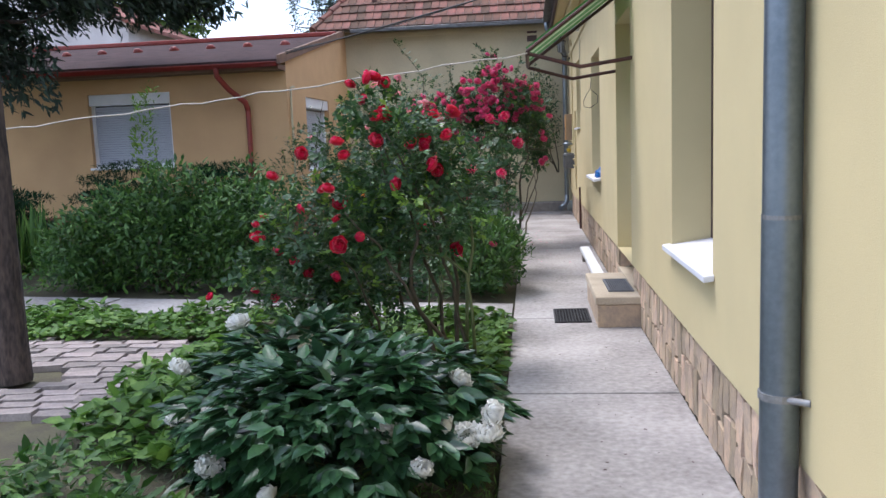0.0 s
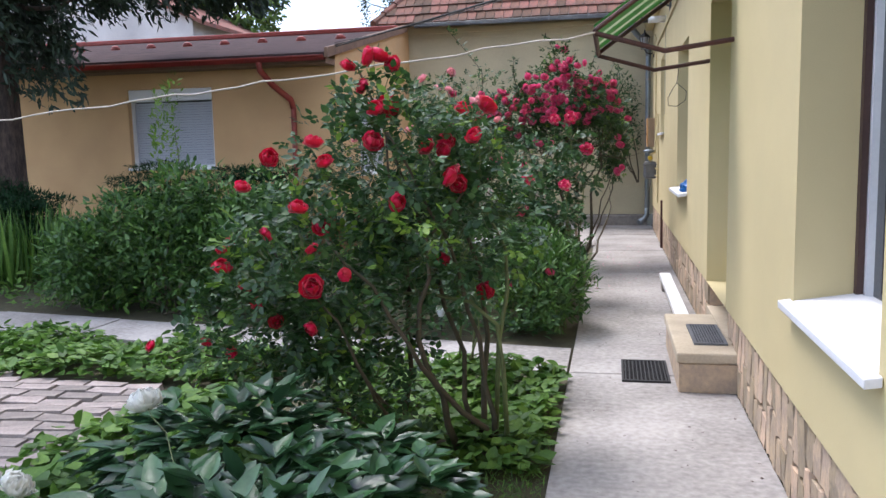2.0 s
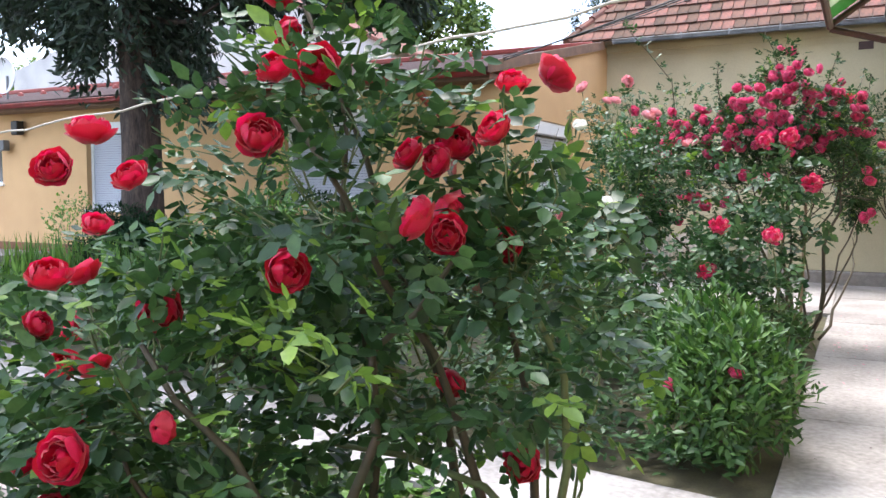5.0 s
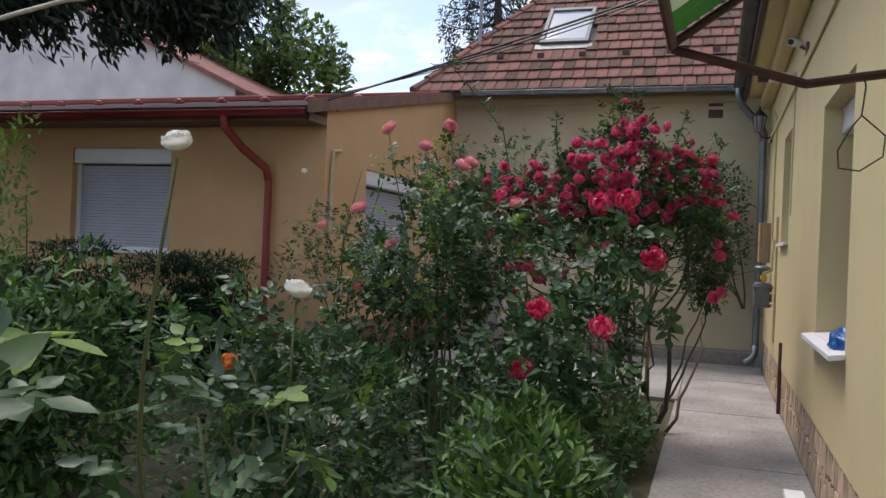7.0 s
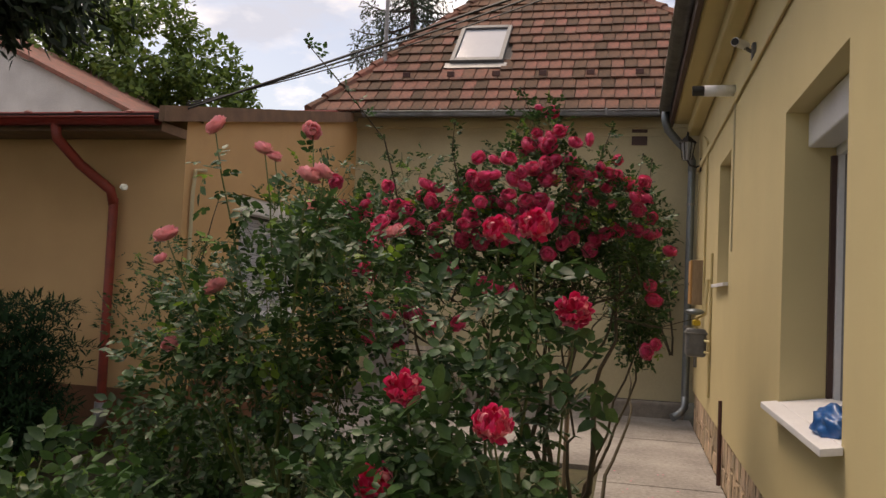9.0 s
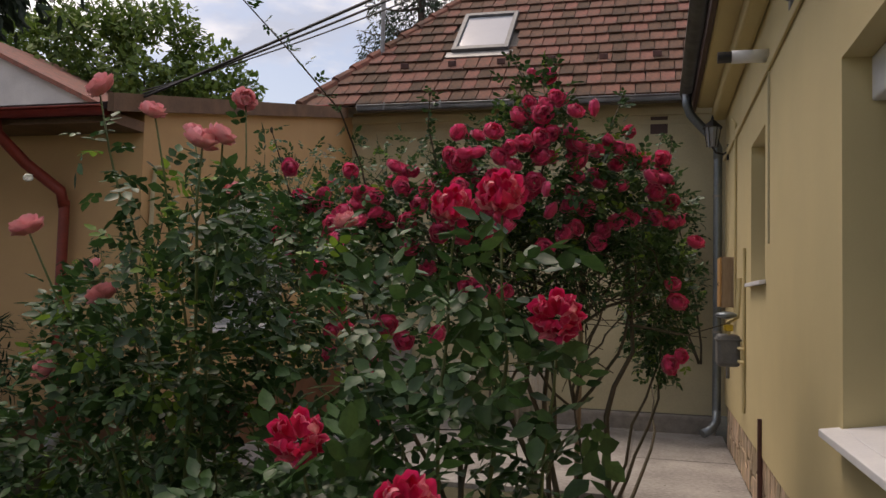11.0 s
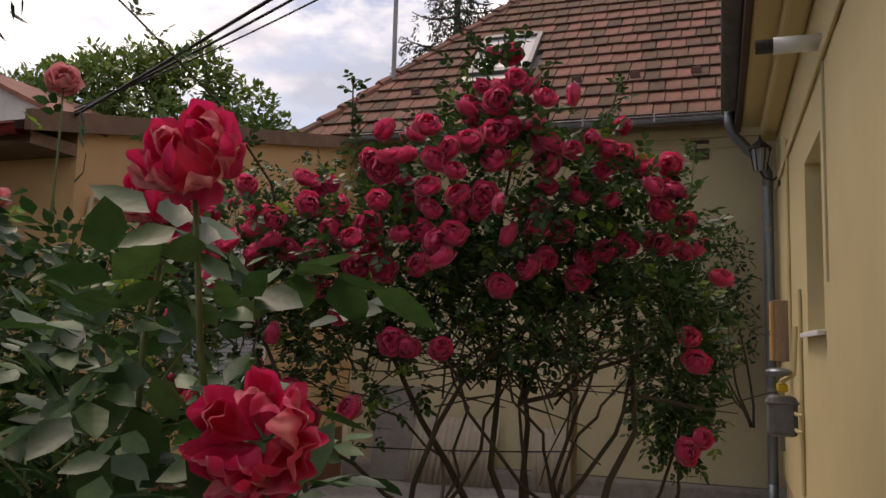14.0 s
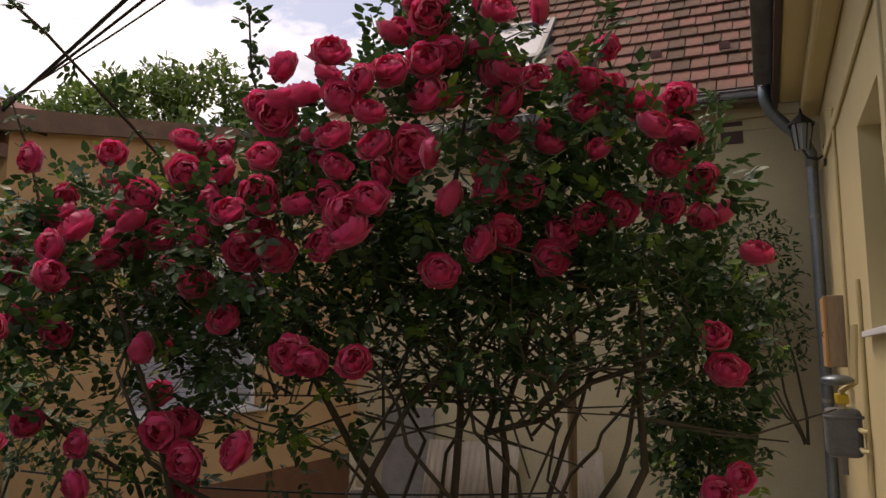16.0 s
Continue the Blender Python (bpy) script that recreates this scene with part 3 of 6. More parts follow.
def shutter_window(name, x0, x1, z0, z1, y, label, along="x", drop=1.0):
    """A window closed by a roller shutter of many slats, set back in its opening."""
    w = tagged(new(name), label, "window", kind="structure")
    w.matrix_world = pose(x0, y, z0) if along == "x" else pose(y, x0, z0, 0, 0, 90)
    width, height = x1 - x0, z1 - z0
    part("window_frame", boxes((0.0, 0.06, 0.10, 0.16, 0.0, height), (width - 0.06, width, 0.10, 0.16, 0.0, height), (0.06, width - 0.06, 0.10, 0.16, 0.0, 0.05)), WHITEPVC, w)
    part("shutter_box", boxes((0.003, width - 0.003, 0.02, 0.16, height - 0.2, height - 0.003), bevel=0.012), WHITEPVC, w)
    part("window_sill", boxes((-0.04, width + 0.04, -0.05, 0.10, -0.03, 0.01), bevel=0.005), WHITEPVC, w)
    part("backing", boxes((0.06, width - 0.06, 0.15, 0.17, 0.05, height - 0.2)), DARKGLASS, w)
    n = int((height - 0.25) / 0.042)
    bm = boxes((0.0, width - 0.122, -0.006, 0.006, 0.0, 0.039), bevel=0.004)
    first = part("slat", bm, SHUTTER, w)
    first.location = (0.061, 0.12, 0.05)
    for i in range(1, n):
        if 0.05 + 0.042 * i < height * (1 - drop):
            continue
        s = new("slat", first.data)
        s.parent, s.location = w, (0.061, 0.12, 0.05 + 0.042 * i)
    return w


shutter_window("window_4", *WHOLES[0], WING_Y, "window closed by a grey roller shutter in the orange wall")
shutter_window("window_5", *WHOLES[1], WING_Y, "wide window closed by a pale roller shutter")
shutter_window("window_6", OWIN[0], OWIN[1], OWIN[2], OWIN[3], WING_X, "side window closed by a roller shutter", along="y")
w7 = tagged(new("window_7"), "small window beside the white door", "window", kind="structure")
part("window_frame", boxes((-15.4, -15.35, 14.1, 14.16, 1.66, 2.51), (-14.85, -14.8, 14.1, 14.16, 1.66, 2.51), (-15.35, -14.85, 14.1, 14.16, 1.66, 1.72), (-15.35, -14.85, 14.1, 14.16, 2.45, 2.51)), WHITEPVC, w7)
part("glass", boxes((-15.35, -14.85, 14.12, 14.13, 1.72, 2.45)), DARKGLASS, w7)
part("window_sill", boxes((-15.45, -14.75, 13.95, 14.1, 1.63, 1.67), bevel=0.005), WHITEPVC, w7)
d2 = tagged(new("door_2"), "white panelled front door with arched light in the orange wall", "door", kind="structure")
leaf2 = part("leaf", boxes((-16.76, -15.98, 14.08, 14.14, 0.41, 2.56)), WHITEPVC, d2)
for x in (-16.61, -16.34):
    part("panel", boxes((x, x + 0.2, 14.06, 14.085, 0.6, 1.9), bevel=0.008), WHITEPVC, leaf2)
bm = bmesh.new()
bmesh.ops.create_circle(bm, cap_ends=True, radius=0.17, segments=20, matrix=pose(-16.37, 14.07, 2.18, 90))
bmesh.ops.bisect_plane(bm, geom=bm.verts[:] + bm.edges[:] + bm.faces[:], plane_co=(0, 0, 2.18), plane_no=(0, 0, -1), clear_outer=True)
part("arched_light", bm, DARKGLASS, leaf2, "dark arched glass")
part("door_handle", tube([(-16.06, 14.03, 1.42), (-16.16, 14.03, 1.42)], 0.012), ZINC, leaf2, "metal handle")

# ---- plants ----
RNG = np.random.default_rng(7)


def bloom_mesh(name, material, rings, seed, ruffle=0.05, loose=9.0, n=5, point=0.16, accent=None):
    """A double flower of about unit radius: cupped petals in shells, each ring (count, shell radius, rim angle from the axis, half width), in degrees."""
    rng = np.random.default_rng(seed)
    verts, faces, slots = [], [], []
    for r, (count, shell, rim, half) in enumerate(rings):
        for i in range(count):
            turn = 2 * math.pi * (i + 0.5 * (r % 2) + rng.uniform(-0.12, 0.12)) / count + r * 0.3
            top = radians(rim + rng.uniform(-loose, loose))
            size = shell * rng.uniform(0.93, 1.07)
            wide = radians(half) * rng.uniform(0.9, 1.1)
            base = len(verts)
            slot = 1 if accent and rng.random() < 0.2 else 0
            wave, curl = rng.uniform(0, 6.3, 3), rng.uniform(0.5, 1.5)
            for a in range(n):
                s = a / (n - 1)
                polar = math.pi * 0.93 - s * (math.pi * 0.93 - top)
                for b in range(n):
                    u = 2 * b / (n - 1) - 1
                    edge = 1 - point * abs(u) ** (3 if point < 0.2 else 1.6) * s
                    rad = size * (0.93 + 0.07 * s + 0.13 * curl * max(0, s - 0.7) / 0.3) * (1 - 0.05 * u * u) + ruffle * s * (0.6 * math.sin(4.2 * u + wave[0]) + 0.5 * math.sin(7.5 * u + 3 * s + wave[1]) + 0.4 * math.sin(5 * s + wave[2]))
                    pol = polar + (1 - edge) * (math.pi - top) * 0.9
                    ang = turn + u * wide * (0.55 + 0.45 * math.sin(math.pi * min(s, 0.75) / 1.5))
                    verts.append((rad * math.sin(pol) * math.cos(ang), rad * math.sin(pol) * math.sin(ang), rad * math.cos(pol) * 0.85))
            for a in range(n - 1):
                for b in range(n - 1):
                    q = base + a * n + b
                    faces.append((q, q + 1, q + n + 1, q + n))
                    slots.append(slot)
    me = bpy.data.meshes.new(name)
    me.from_pydata(verts, [], faces)
    me.polygons.foreach_set("use_smooth", [True] * len(faces))
    me.materials.append(material)
    if accent:
        me.materials.append(accent)
        me.polygons.foreach_set("material_index", slots)
    return me


ROSE_RINGS = ((5, 1.08, 96, 50), (5, 1.0, 74, 48), (5, 0.9, 55, 46), (5, 0.76, 40, 44), (4, 0.6, 27, 46), (3, 0.42, 14, 55))
LOOSE_RINGS = ((6, 1.2, 104, 40), (5, 1.1, 84, 44), (5, 0.95, 62, 42), (4, 0.8, 44, 44), (4, 0.62, 28, 44), (3, 0.45, 15, 50))
GLOBE_RINGS = ((5, 1.06, 86, 52), (5, 1.0, 64, 50), (5, 0.92, 47, 46), (5, 0.8, 34, 42), (4, 0.64, 22, 44), (3, 0.46, 12, 50))
PEONY_RINGS = ((10, 1.25, 100, 20), (12, 1.15, 85, 15), (12, 1.1, 66, 14), (12, 1.05, 50, 13), (11, 0.95, 36, 14), (8, 0.85, 20, 15))
REDS = [bloom_mesh("red_bloom", RED, ROSE_RINGS, s, 0.11, 20, 7) for s in (1, 2, 3)]
CRIMSONS = [bloom_mesh("crimson_bloom", CRIMSON, ROSE_RINGS, s, 0.11, 17, 7) for s in (4, 5, 6)]
PINKS = [bloom_mesh("pink_bloom", PINK, LOOSE_RINGS, s, 0.13, 18, 8) for s in (7, 8)]
WHITES = [bloom_mesh("white_bloom", WHITE, PEONY_RINGS, s, 0.16, 30, 6) for s in (9, 10, 11)]
CREAMS = [bloom_mesh("cream_bloom", WHITE, GLOBE_RINGS, 12, 0.05)]
APRICOTS = [bloom_mesh("apricot_bloom", APRICOT, LOOSE_RINGS, 13, 0.08)]
RAGGED_RINGS = ((7, 1.3, 98, 27), (7, 1.2, 78, 25), (6, 1.08, 58, 26), (5, 0.95, 40, 28), (4, 0.75, 22, 34))
BICOLOURS = [bloom_mesh("bicolour_bloom", BICOLOUR, RAGGED_RINGS, s, 0.16, 26, 11, 0.42, PALEPINK) for s in (14, 15)]


def blooms(parent, meshes, places, size, name="flower", spread=0.6, toward=(0.15, -0.7, 0.5)):
    """Flowers at places, each a part that shares one of a few meshes, turned towards the light and outwards."""
    for i, p in enumerate(places):
        ob = new(name, meshes[i % len(meshes)])
        ob.parent = parent
        way = Vector(toward) + Vector(RNG.normal(size=3)) * spread
        s = size * RNG.uniform(0.82, 1.15)
        ob.matrix_local = Matrix.Translation(Vector(p) - parent.location) @ way.to_track_quat("Z", "Y").to_matrix().to_4x4() @ Matrix.Diagonal((s, s, s * 0.9, 1))


def canes(parent, base, tips, r0=0.016, material=None, lean=0.25, name="stem", jitter=0.12, wobble=0.012):
    """Arching stems from near the base to each tip, a part each."""
    for tip in tips:
        a = Vector(base) + Vector((RNG.uniform(-jitter, jitter), RNG.uniform(-jitter, jitter), 0))
        b = Vector(tip)
        bow = Vector((RNG.uniform(-lean, lean), RNG.uniform(-lean, lean), RNG.uniform(0.0, 0.15)))
        pts = arc(a, b, 0, 9, bow * 0.5)
        pts = [p + Vector(RNG.normal(size=3)) * (wobble if 0 < i < 8 else 0) for i, p in enumerate(pts)]
        bm = bmesh.new()
        tube_into(bm, [p - parent.location for p in pts], r0 * RNG.uniform(0.8, 1.2), r0 * 0.3, 6)
        part(name, bm, material or CANE, parent, smooth=True)


def twigs(parent, starts, ends, radius, material):
    """Many thin side shoots in one mesh."""
    bm = bmesh.new()
    for a, b in zip(starts, ends):
        a, b = Vector(a) - parent.location, Vector(b) - parent.location
        mid = a.lerp(b, 0.5) + Vector(RNG.normal(size=3)) * 0.03
        tube_into(bm, [a, mid, b], radius, radius * 0.5, 4, caps=False)
    return tagged(part("twig", bm, material, parent), kind="stuff")


def rose_foliage(parent, blobs, count, size, material=None, fresh=0.08, shell=0.35):
    origin = np.array(parent.location)
    p, out = in_blobs(RNG, blobs, count, shell)
    way = unit(out * 0.7 + RNG.normal(size=p.shape) * 0.7 + np.array((0, 0, 0.15)))
    cut = RNG.random(count) < fresh
    for mask, mat in ((~cut, material or ROSELEAF), (cut, FRESHLEAF)):
        if mask.any():
            b, w, n, s = pinnate(RNG, p[mask] - origin, way[mask], size)
            leaves("foliage", b, w, n, s, 0.62, mat, parent, fold=0.15, droop=0.15)
    some = RNG.choice(count, count // 8, replace=False)
    blobs = np.array(blobs)
    near = blobs[np.argmin(((p[some, None] - blobs[None, :, :3]) ** 2).sum(-1), axis=1), :3]
    twigs(parent, p[some] * 0.45 + near * 0.55 - np.array((0, 0, 0.08)), p[some] + out[some] * 0.02, 0.0035, GREENCANE)


def shrub(name, blobs, count, size, ratio, material, label, category="shrub", upward=0.4, shell=0.5, stems=8, stem_r=0.012, fold=0.18, droop=0.25, group=""):
    """A bush: stems from the ground and many single leaves."""
    blobs = np.array(blobs, dtype=float)
    base = (float(blobs[:, 0].mean()), float(blobs[:, 1].mean()), 0.0)
    ob = thing(name, base, label, category, group)
    p, out = in_blobs(RNG, blobs, count, shell)
    keep = p[:, 2] > 0.01
    p, out = p[keep], out[keep]
    way = unit(out * 0.6 + RNG.normal(size=p.shape) * 0.6 + np.array((0, 0, upward)))
    norm = unit(out * 0.5 + RNG.normal(size=p.shape) * 0.4 + np.array((0, 0, 1.0)))
    leaves("foliage", p - np.array(base), way, norm, size * RNG.uniform(0.6, 1.3, len(p)), ratio, material, ob, fold, droop)
    if stems:
        pick = RNG.choice(len(p), stems)
        canes(ob, base, [p[i] * 0.9 + np.array(base) * 0.1 for i in pick], stem_r, CANE)
    return ob


def shoot(parent, path, size=0.04):
    """A long thin shoot with leaves along it and a bud at its tip."""
    pts = [Vector(p) - parent.location for p in path]
    fine = [a.lerp(b, k / 4) for a, b in zip(pts, pts[1:]) for k in range(4)] + [pts[-1]]
    bm = bmesh.new()
    tube_into(bm, fine, 0.007, 0.003, 5)
    bmesh.ops.create_icosphere(bm, subdivisions=1, radius=0.014, matrix=Matrix.Translation(pts[-1]) @ Matrix.Diagonal((0.8, 0.8, 1.4, 1)))
    part("shoot", bm, CANE, parent)
    base = np.array([tuple(p) for p in fine[1:] for _ in range(2)])
    way = RNG.normal(size=base.shape) + np.array((0, 0, 0.2))
    b, w, n, s = pinnate(RNG, base, way, size)
    leaves("foliage", b, w, n, s, 0.62, ROSELEAF, parent, 0.15, 0.15)


# the red rose
red_rose = thing("rose_bush", (-0.85, 5.35, 0), "tall arching rose bush with bright red double flowers", "rose bush")
RED_BLOBS = ((-1.0, 5.4, 1.50, 0.50, 0.5, 0.42), (-0.75, 5.5, 1.15, 0.48, 0.5, 0.34), (-1.40, 5.15, 1.05, 0.50, 0.45, 0.38), (-1.65, 5.1, 0.72, 0.42, 0.4, 0.28), (-1.15, 5.6, 1.9, 0.22, 0.25, 0.22), (-0.55, 5.6, 1.42, 0.25, 0.3, 0.22), (-1.25, 5.2, 0.75, 0.4, 0.4, 0.3), (-1.2, 5.35, 0.42, 0.42, 0.35, 0.30))
RED_PLACES = [(-1.23, 5.56, 2.06), (-1.1, 5.47, 2.09), (-1.05, 5.51, 2.1), (-0.98, 5.51, 2.05), (-1.13, 5.47, 1.94), (-1.01, 5.26, 1.82), (-0.97, 5.37, 1.83), (-1.0, 5.19, 1.66), (-1.2, 4.91, 1.66), (-1.46, 5.02, 1.59), (-1.79, 5.42, 1.44), (-1.26, 4.85, 1.37), (-0.82, 5.54, 1.63), (-0.72, 5.5, 1.61), (-0.73, 5.63, 1.66), (-0.56, 5.47, 1.68), (-0.65, 5.27, 1.48), (-0.66, 5.45, 1.5), (-0.62, 5.36, 1.44), (-0.87, 5.12, 1.37), (-0.61, 5.65, 1.4), (-0.78, 5.7, 1.02), (-0.53, 5.59, 0.87), (-0.68, 5.88, 1.84), (-0.54, 5.85, 1.85), (-1.25, 5.13, 1.26), (-1.91, 5.38, 1.02), (-1.2, 4.82, 1.01)]
LOW_REDS = [(-1.45, 5.01, 0.81), (-1.82, 5.01, 0.7), (-1.54, 5.01, 0.9), (-2.16, 5.07, 0.66), (-1.69, 5.01, 0.65), (-1.1, 5.01, 1.04), (-1.24, 4.96, 1.17), (-1.48, 5.01, 1.23), (-1.18, 5.01, 1.57), (-1.33, 5.01, 1.36), (-1.26, 4.96, 0.79), (-1.74, 5.31, 0.92), (-1.86, 5.41, 1.15), (-1.94, 5.46, 1.1)]
rose_foliage(red_rose, [(x, y + 0.08, z, a, b * 0.9, c) for x, y, z, a, b, c in RED_BLOBS], 2350, 0.053)
canes(red_rose, (-0.55, 5.5, 0), [(-1.2, 5.6, 2.05), (-0.94, 5.2, 1.7), (-0.6, 5.35, 1.4), (-0.9, 5.9, 1.6), (-1.2, 5.0, 1.2)], 0.021, wobble=0.02, lean=0.4)
canes(red_rose, (-0.95, 5.45, 0), [(-1.8, 5.5, 1.3), (-1.9, 5.1, 0.6), (-1.1, 5.6, 1.9), (-1.3, 5.0, 1.0)], 0.016, lean=0.4, wobble=0.02)
blooms(red_rose, REDS, [(x, y - 0.03, z) for x, y, z in RED_PLACES], 0.043)
blooms(red_rose, REDS, [(x, y - 0.05, z) for x, y, z in LOW_REDS], 0.031)
for path in (((-0.41, 5.5, 0.0), (-0.43, 5.5, 0.45), (-0.46, 5.5, 0.7), (-0.6, 5.5, 0.82), (-0.83, 5.51, 0.86), (-1.08, 5.51, 0.86), (-1.29, 5.49, 0.76)), ((-0.48, 5.52, 0.0), (-0.46, 5.55, 0.6), (-0.41, 5.55, 0.88), (-0.42, 5.55, 1.1), (-0.51, 5.55, 1.28), (-0.66, 5.53, 1.36))):
    part("stem", tube([Vector(p) - red_rose.location for p in path], 0.014, 0.006, 8), GREENCANE, red_rose, "long arching green stem", smooth=True)
rose_foliage(red_rose, ((-0.72, 5.0, 1.24, 0.16, 0.10, 0.10),), 16, 0.046, fresh=1.0)

# the crimson rose arch
crimson_rose = thing("rose_bush", (-0.45, 12.75, 0), "large climbing rose arch heavy with crimson pink flowers", "rose bush")
CRIM_BLOBS = ((-0.55, 12.6, 2.33, 0.60, 0.45, 0.40), (-1.05, 12.4, 2.07, 0.50, 0.42, 0.30), (-1.60, 12.4, 2.02, 0.45, 0.4, 0.30), (-0.05, 12.85, 2.2, 0.38, 0.4, 0.30), (-0.52, 12.55, 2.76, 0.20, 0.22, 0.25), (0.17, 13.2, 1.65, 0.22, 0.28, 0.50), (-1.75, 12.5, 1.55, 0.40, 0.32, 0.40), (-0.45, 12.65, 2.02, 0.55, 0.4, 0.16), (-1.15, 12.6, 1.6, 0.35, 0.3, 0.3))
rose_foliage(crimson_rose, CRIM_BLOBS[:6] + CRIM_BLOBS[7:8], 2700, 0.048)
rose_foliage(crimson_rose, CRIM_BLOBS[6:7] + CRIM_BLOBS[8:], 420, 0.044)
CROWN = [(-0.68, 12.1, 2.29), (-1.52, 12.18, 2.34), (-1.91, 12.22, 2.37), (-0.27, 12.34, 2.32), (-0.27, 12.35, 2.42), (-0.28, 12.34, 2.5), (-0.32, 12.31, 2.57), (-0.45, 12.21, 2.51), (-0.45, 12.21, 2.41), (-0.4, 12.24, 2.41), (-0.4, 12.25, 2.54), (-0.16, 12.43, 2.3), (-0.11, 12.47, 2.53), (-0.07, 12.5, 2.41), (-0.05, 12.51, 2.5), (0.07, 12.6, 2.45), (0.18, 12.68, 2.46), (0.18, 12.68, 2.36), (-0.87, 12.11, 2.37), (-0.93, 12.12, 2.41), (-0.84, 12.11, 2.42), (-0.69, 12.1, 2.53), (-0.6, 12.11, 2.44), (-0.65, 12.09, 2.39), (-0.54, 12.15, 2.48), (-0.58, 12.12, 2.35), (-0.53, 12.16, 2.47), (-0.44, 12.21, 2.64), (-0.38, 12.26, 2.74), (-0.43, 12.23, 2.7), (-0.28, 12.34, 2.68), (-0.78, 12.11, 2.42)]
GIRDLE = [(-0.57, 12.13, 2.26), (-0.48, 12.18, 2.26), (-0.66, 12.09, 2.2), (-0.93, 12.12, 2.15), (-0.79, 12.11, 2.11), (-0.7, 12.1, 2.12), (-0.63, 12.08, 2.07), (-1.1, 12.14, 2.14), (-1.2, 12.15, 2.24), (-1.17, 12.15, 2.05), (-0.98, 12.13, 1.99), (-0.85, 12.11, 1.97), (-0.71, 12.1, 1.99), (-0.62, 12.09, 2.02), (-0.58, 12.12, 2.11), (-0.91, 12.12, 2.04), (-1.48, 12.18, 2.15), (-1.37, 12.16, 2.19), (-1.52, 12.18, 2.0), (-1.75, 12.2, 2.14), (-1.3, 12.16, 2.06), (-1.67, 12.2, 1.96), (-1.15, 12.14, 1.91), (-0.4, 12.24, 2.12), (-0.3, 12.32, 2.15), (-0.22, 12.38, 2.15), (-0.29, 12.33, 2.23), (-0.33, 12.3, 2.0), (-0.27, 12.34, 2.03), (-0.42, 12.23, 1.92)]
SKIRT = [(-1.91, 12.22, 1.83), (-1.73, 12.2, 1.77), (-1.35, 12.16, 1.72), (-1.04, 12.13, 1.8), (-1.84, 12.21, 1.49), (-1.61, 12.19, 1.43), (-1.61, 12.19, 1.3), (-1.27, 12.16, 1.48), (-1.17, 12.15, 1.4), (-0.98, 12.12, 1.44), (-0.81, 12.11, 1.7), (-0.74, 12.1, 1.68), (-0.61, 12.1, 1.68), (0.25, 12.73, 1.75), (0.28, 12.76, 1.65), (0.3, 12.77, 1.34), (0.24, 12.73, 1.29), (0.15, 12.66, 2.27), (0.24, 12.73, 2.22), (0.11, 12.63, 2.13), (0.01, 12.56, 2.11), (-0.07, 12.49, 2.08), (-0.13, 12.45, 2.04), (-0.16, 12.42, 1.96), (0.23, 12.72, 2.1), (0.38, 12.83, 2.0), (-1.06, 12.13, 2.23)]
for places in (CROWN, GIRDLE, SKIRT):
    blooms(crimson_rose, CRIMSONS, places, 0.047, spread=0.38, toward=(0.15, -0.85, 0.30))
top, facing = in_blobs(RNG, CRIM_BLOBS[:5], 620, 0.97)
blooms(crimson_rose, CRIMSONS, [p for p, w in zip(top, facing) if w[1] < 0.15 and (w[2] > -0.35)][:70], 0.040)
low, _ = in_blobs(RNG, (CRIM_BLOBS[6], CRIM_BLOBS[2]), 12, 0.95)
blooms(crimson_rose, CRIMSONS, low, 0.05)
canes(crimson_rose, (-0.25, 12.95, 0), [(-0.45, 12.6, 2.6), (0.0, 12.9, 2.0), (-1.1, 12.3, 2.0), (-0.2, 12.8, 2.2)], 0.022, lean=0.5, wobble=0.028)
canes(crimson_rose, (-0.85, 12.7, 0), [(-1.5, 12.2, 1.9), (-1.9, 12.2, 1.6), (-0.3, 12.6, 1.9)], 0.02, lean=0.6, wobble=0.028)
rose_foliage(crimson_rose, CRIM_BLOBS[5:6], 520, 0.040, shell=0.2)
rose_foliage(crimson_rose, ((-0.5, 12.7, 1.75, 0.6, 0.35, 0.2),), 260, 0.042)
for foot, fork, reach_tips in (((-0.28, 12.9, 0), (-0.30, 12.78, 1.0), ((-0.9, 12.5, 2.0), (0.15, 13.0, 2.1), (0.3, 13.1, 1.8), (-0.1, 12.6, 2.2), (-0.75, 12.8, 2.1))), ((-0.82, 12.7, 0), (-0.80, 12.62, 0.95), ((-1.5, 12.4, 1.9), (-0.3, 12.5, 2.1), (-1.7, 12.5, 1.6), (-1.25, 12.6, 2.1))), ((-0.5, 12.85, 0), (-0.45, 12.7, 1.45), ((-0.95, 12.5, 1.95), (0.05, 12.7, 2.0), (-0.3, 12.3, 2.0)))):
    canes(crimson_rose, foot, (fork,), 0.02, lean=0.35, jitter=0.04, wobble=0.025)
    canes(crimson_rose, fork, reach_tips, 0.010, lean=0.7, jitter=0.006, wobble=0.025)
starts, _ = in_blobs(RNG, ((-0.35, 12.75, 1.62, 0.42, 0.25, 0.22), (-0.95, 12.6, 1.6, 0.35, 0.2, 0.2)), 110, 0.1)
twigs(crimson_rose, starts, starts + unit(RNG.normal(size=starts.shape) * np.array((1.0, 0.7, 0.6)) + np.array((0, 0, 0.5))) * RNG.uniform(0.3, 0.6, (110, 1)), 0.006, CANE)
rose_foliage(crimson_rose, ((-0.45, 12.7, 1.86, 0.78, 0.4, 0.22), (-1.2, 12.5, 1.8, 0.5, 0.35, 0.22)), 380, 0.044, shell=0.15)
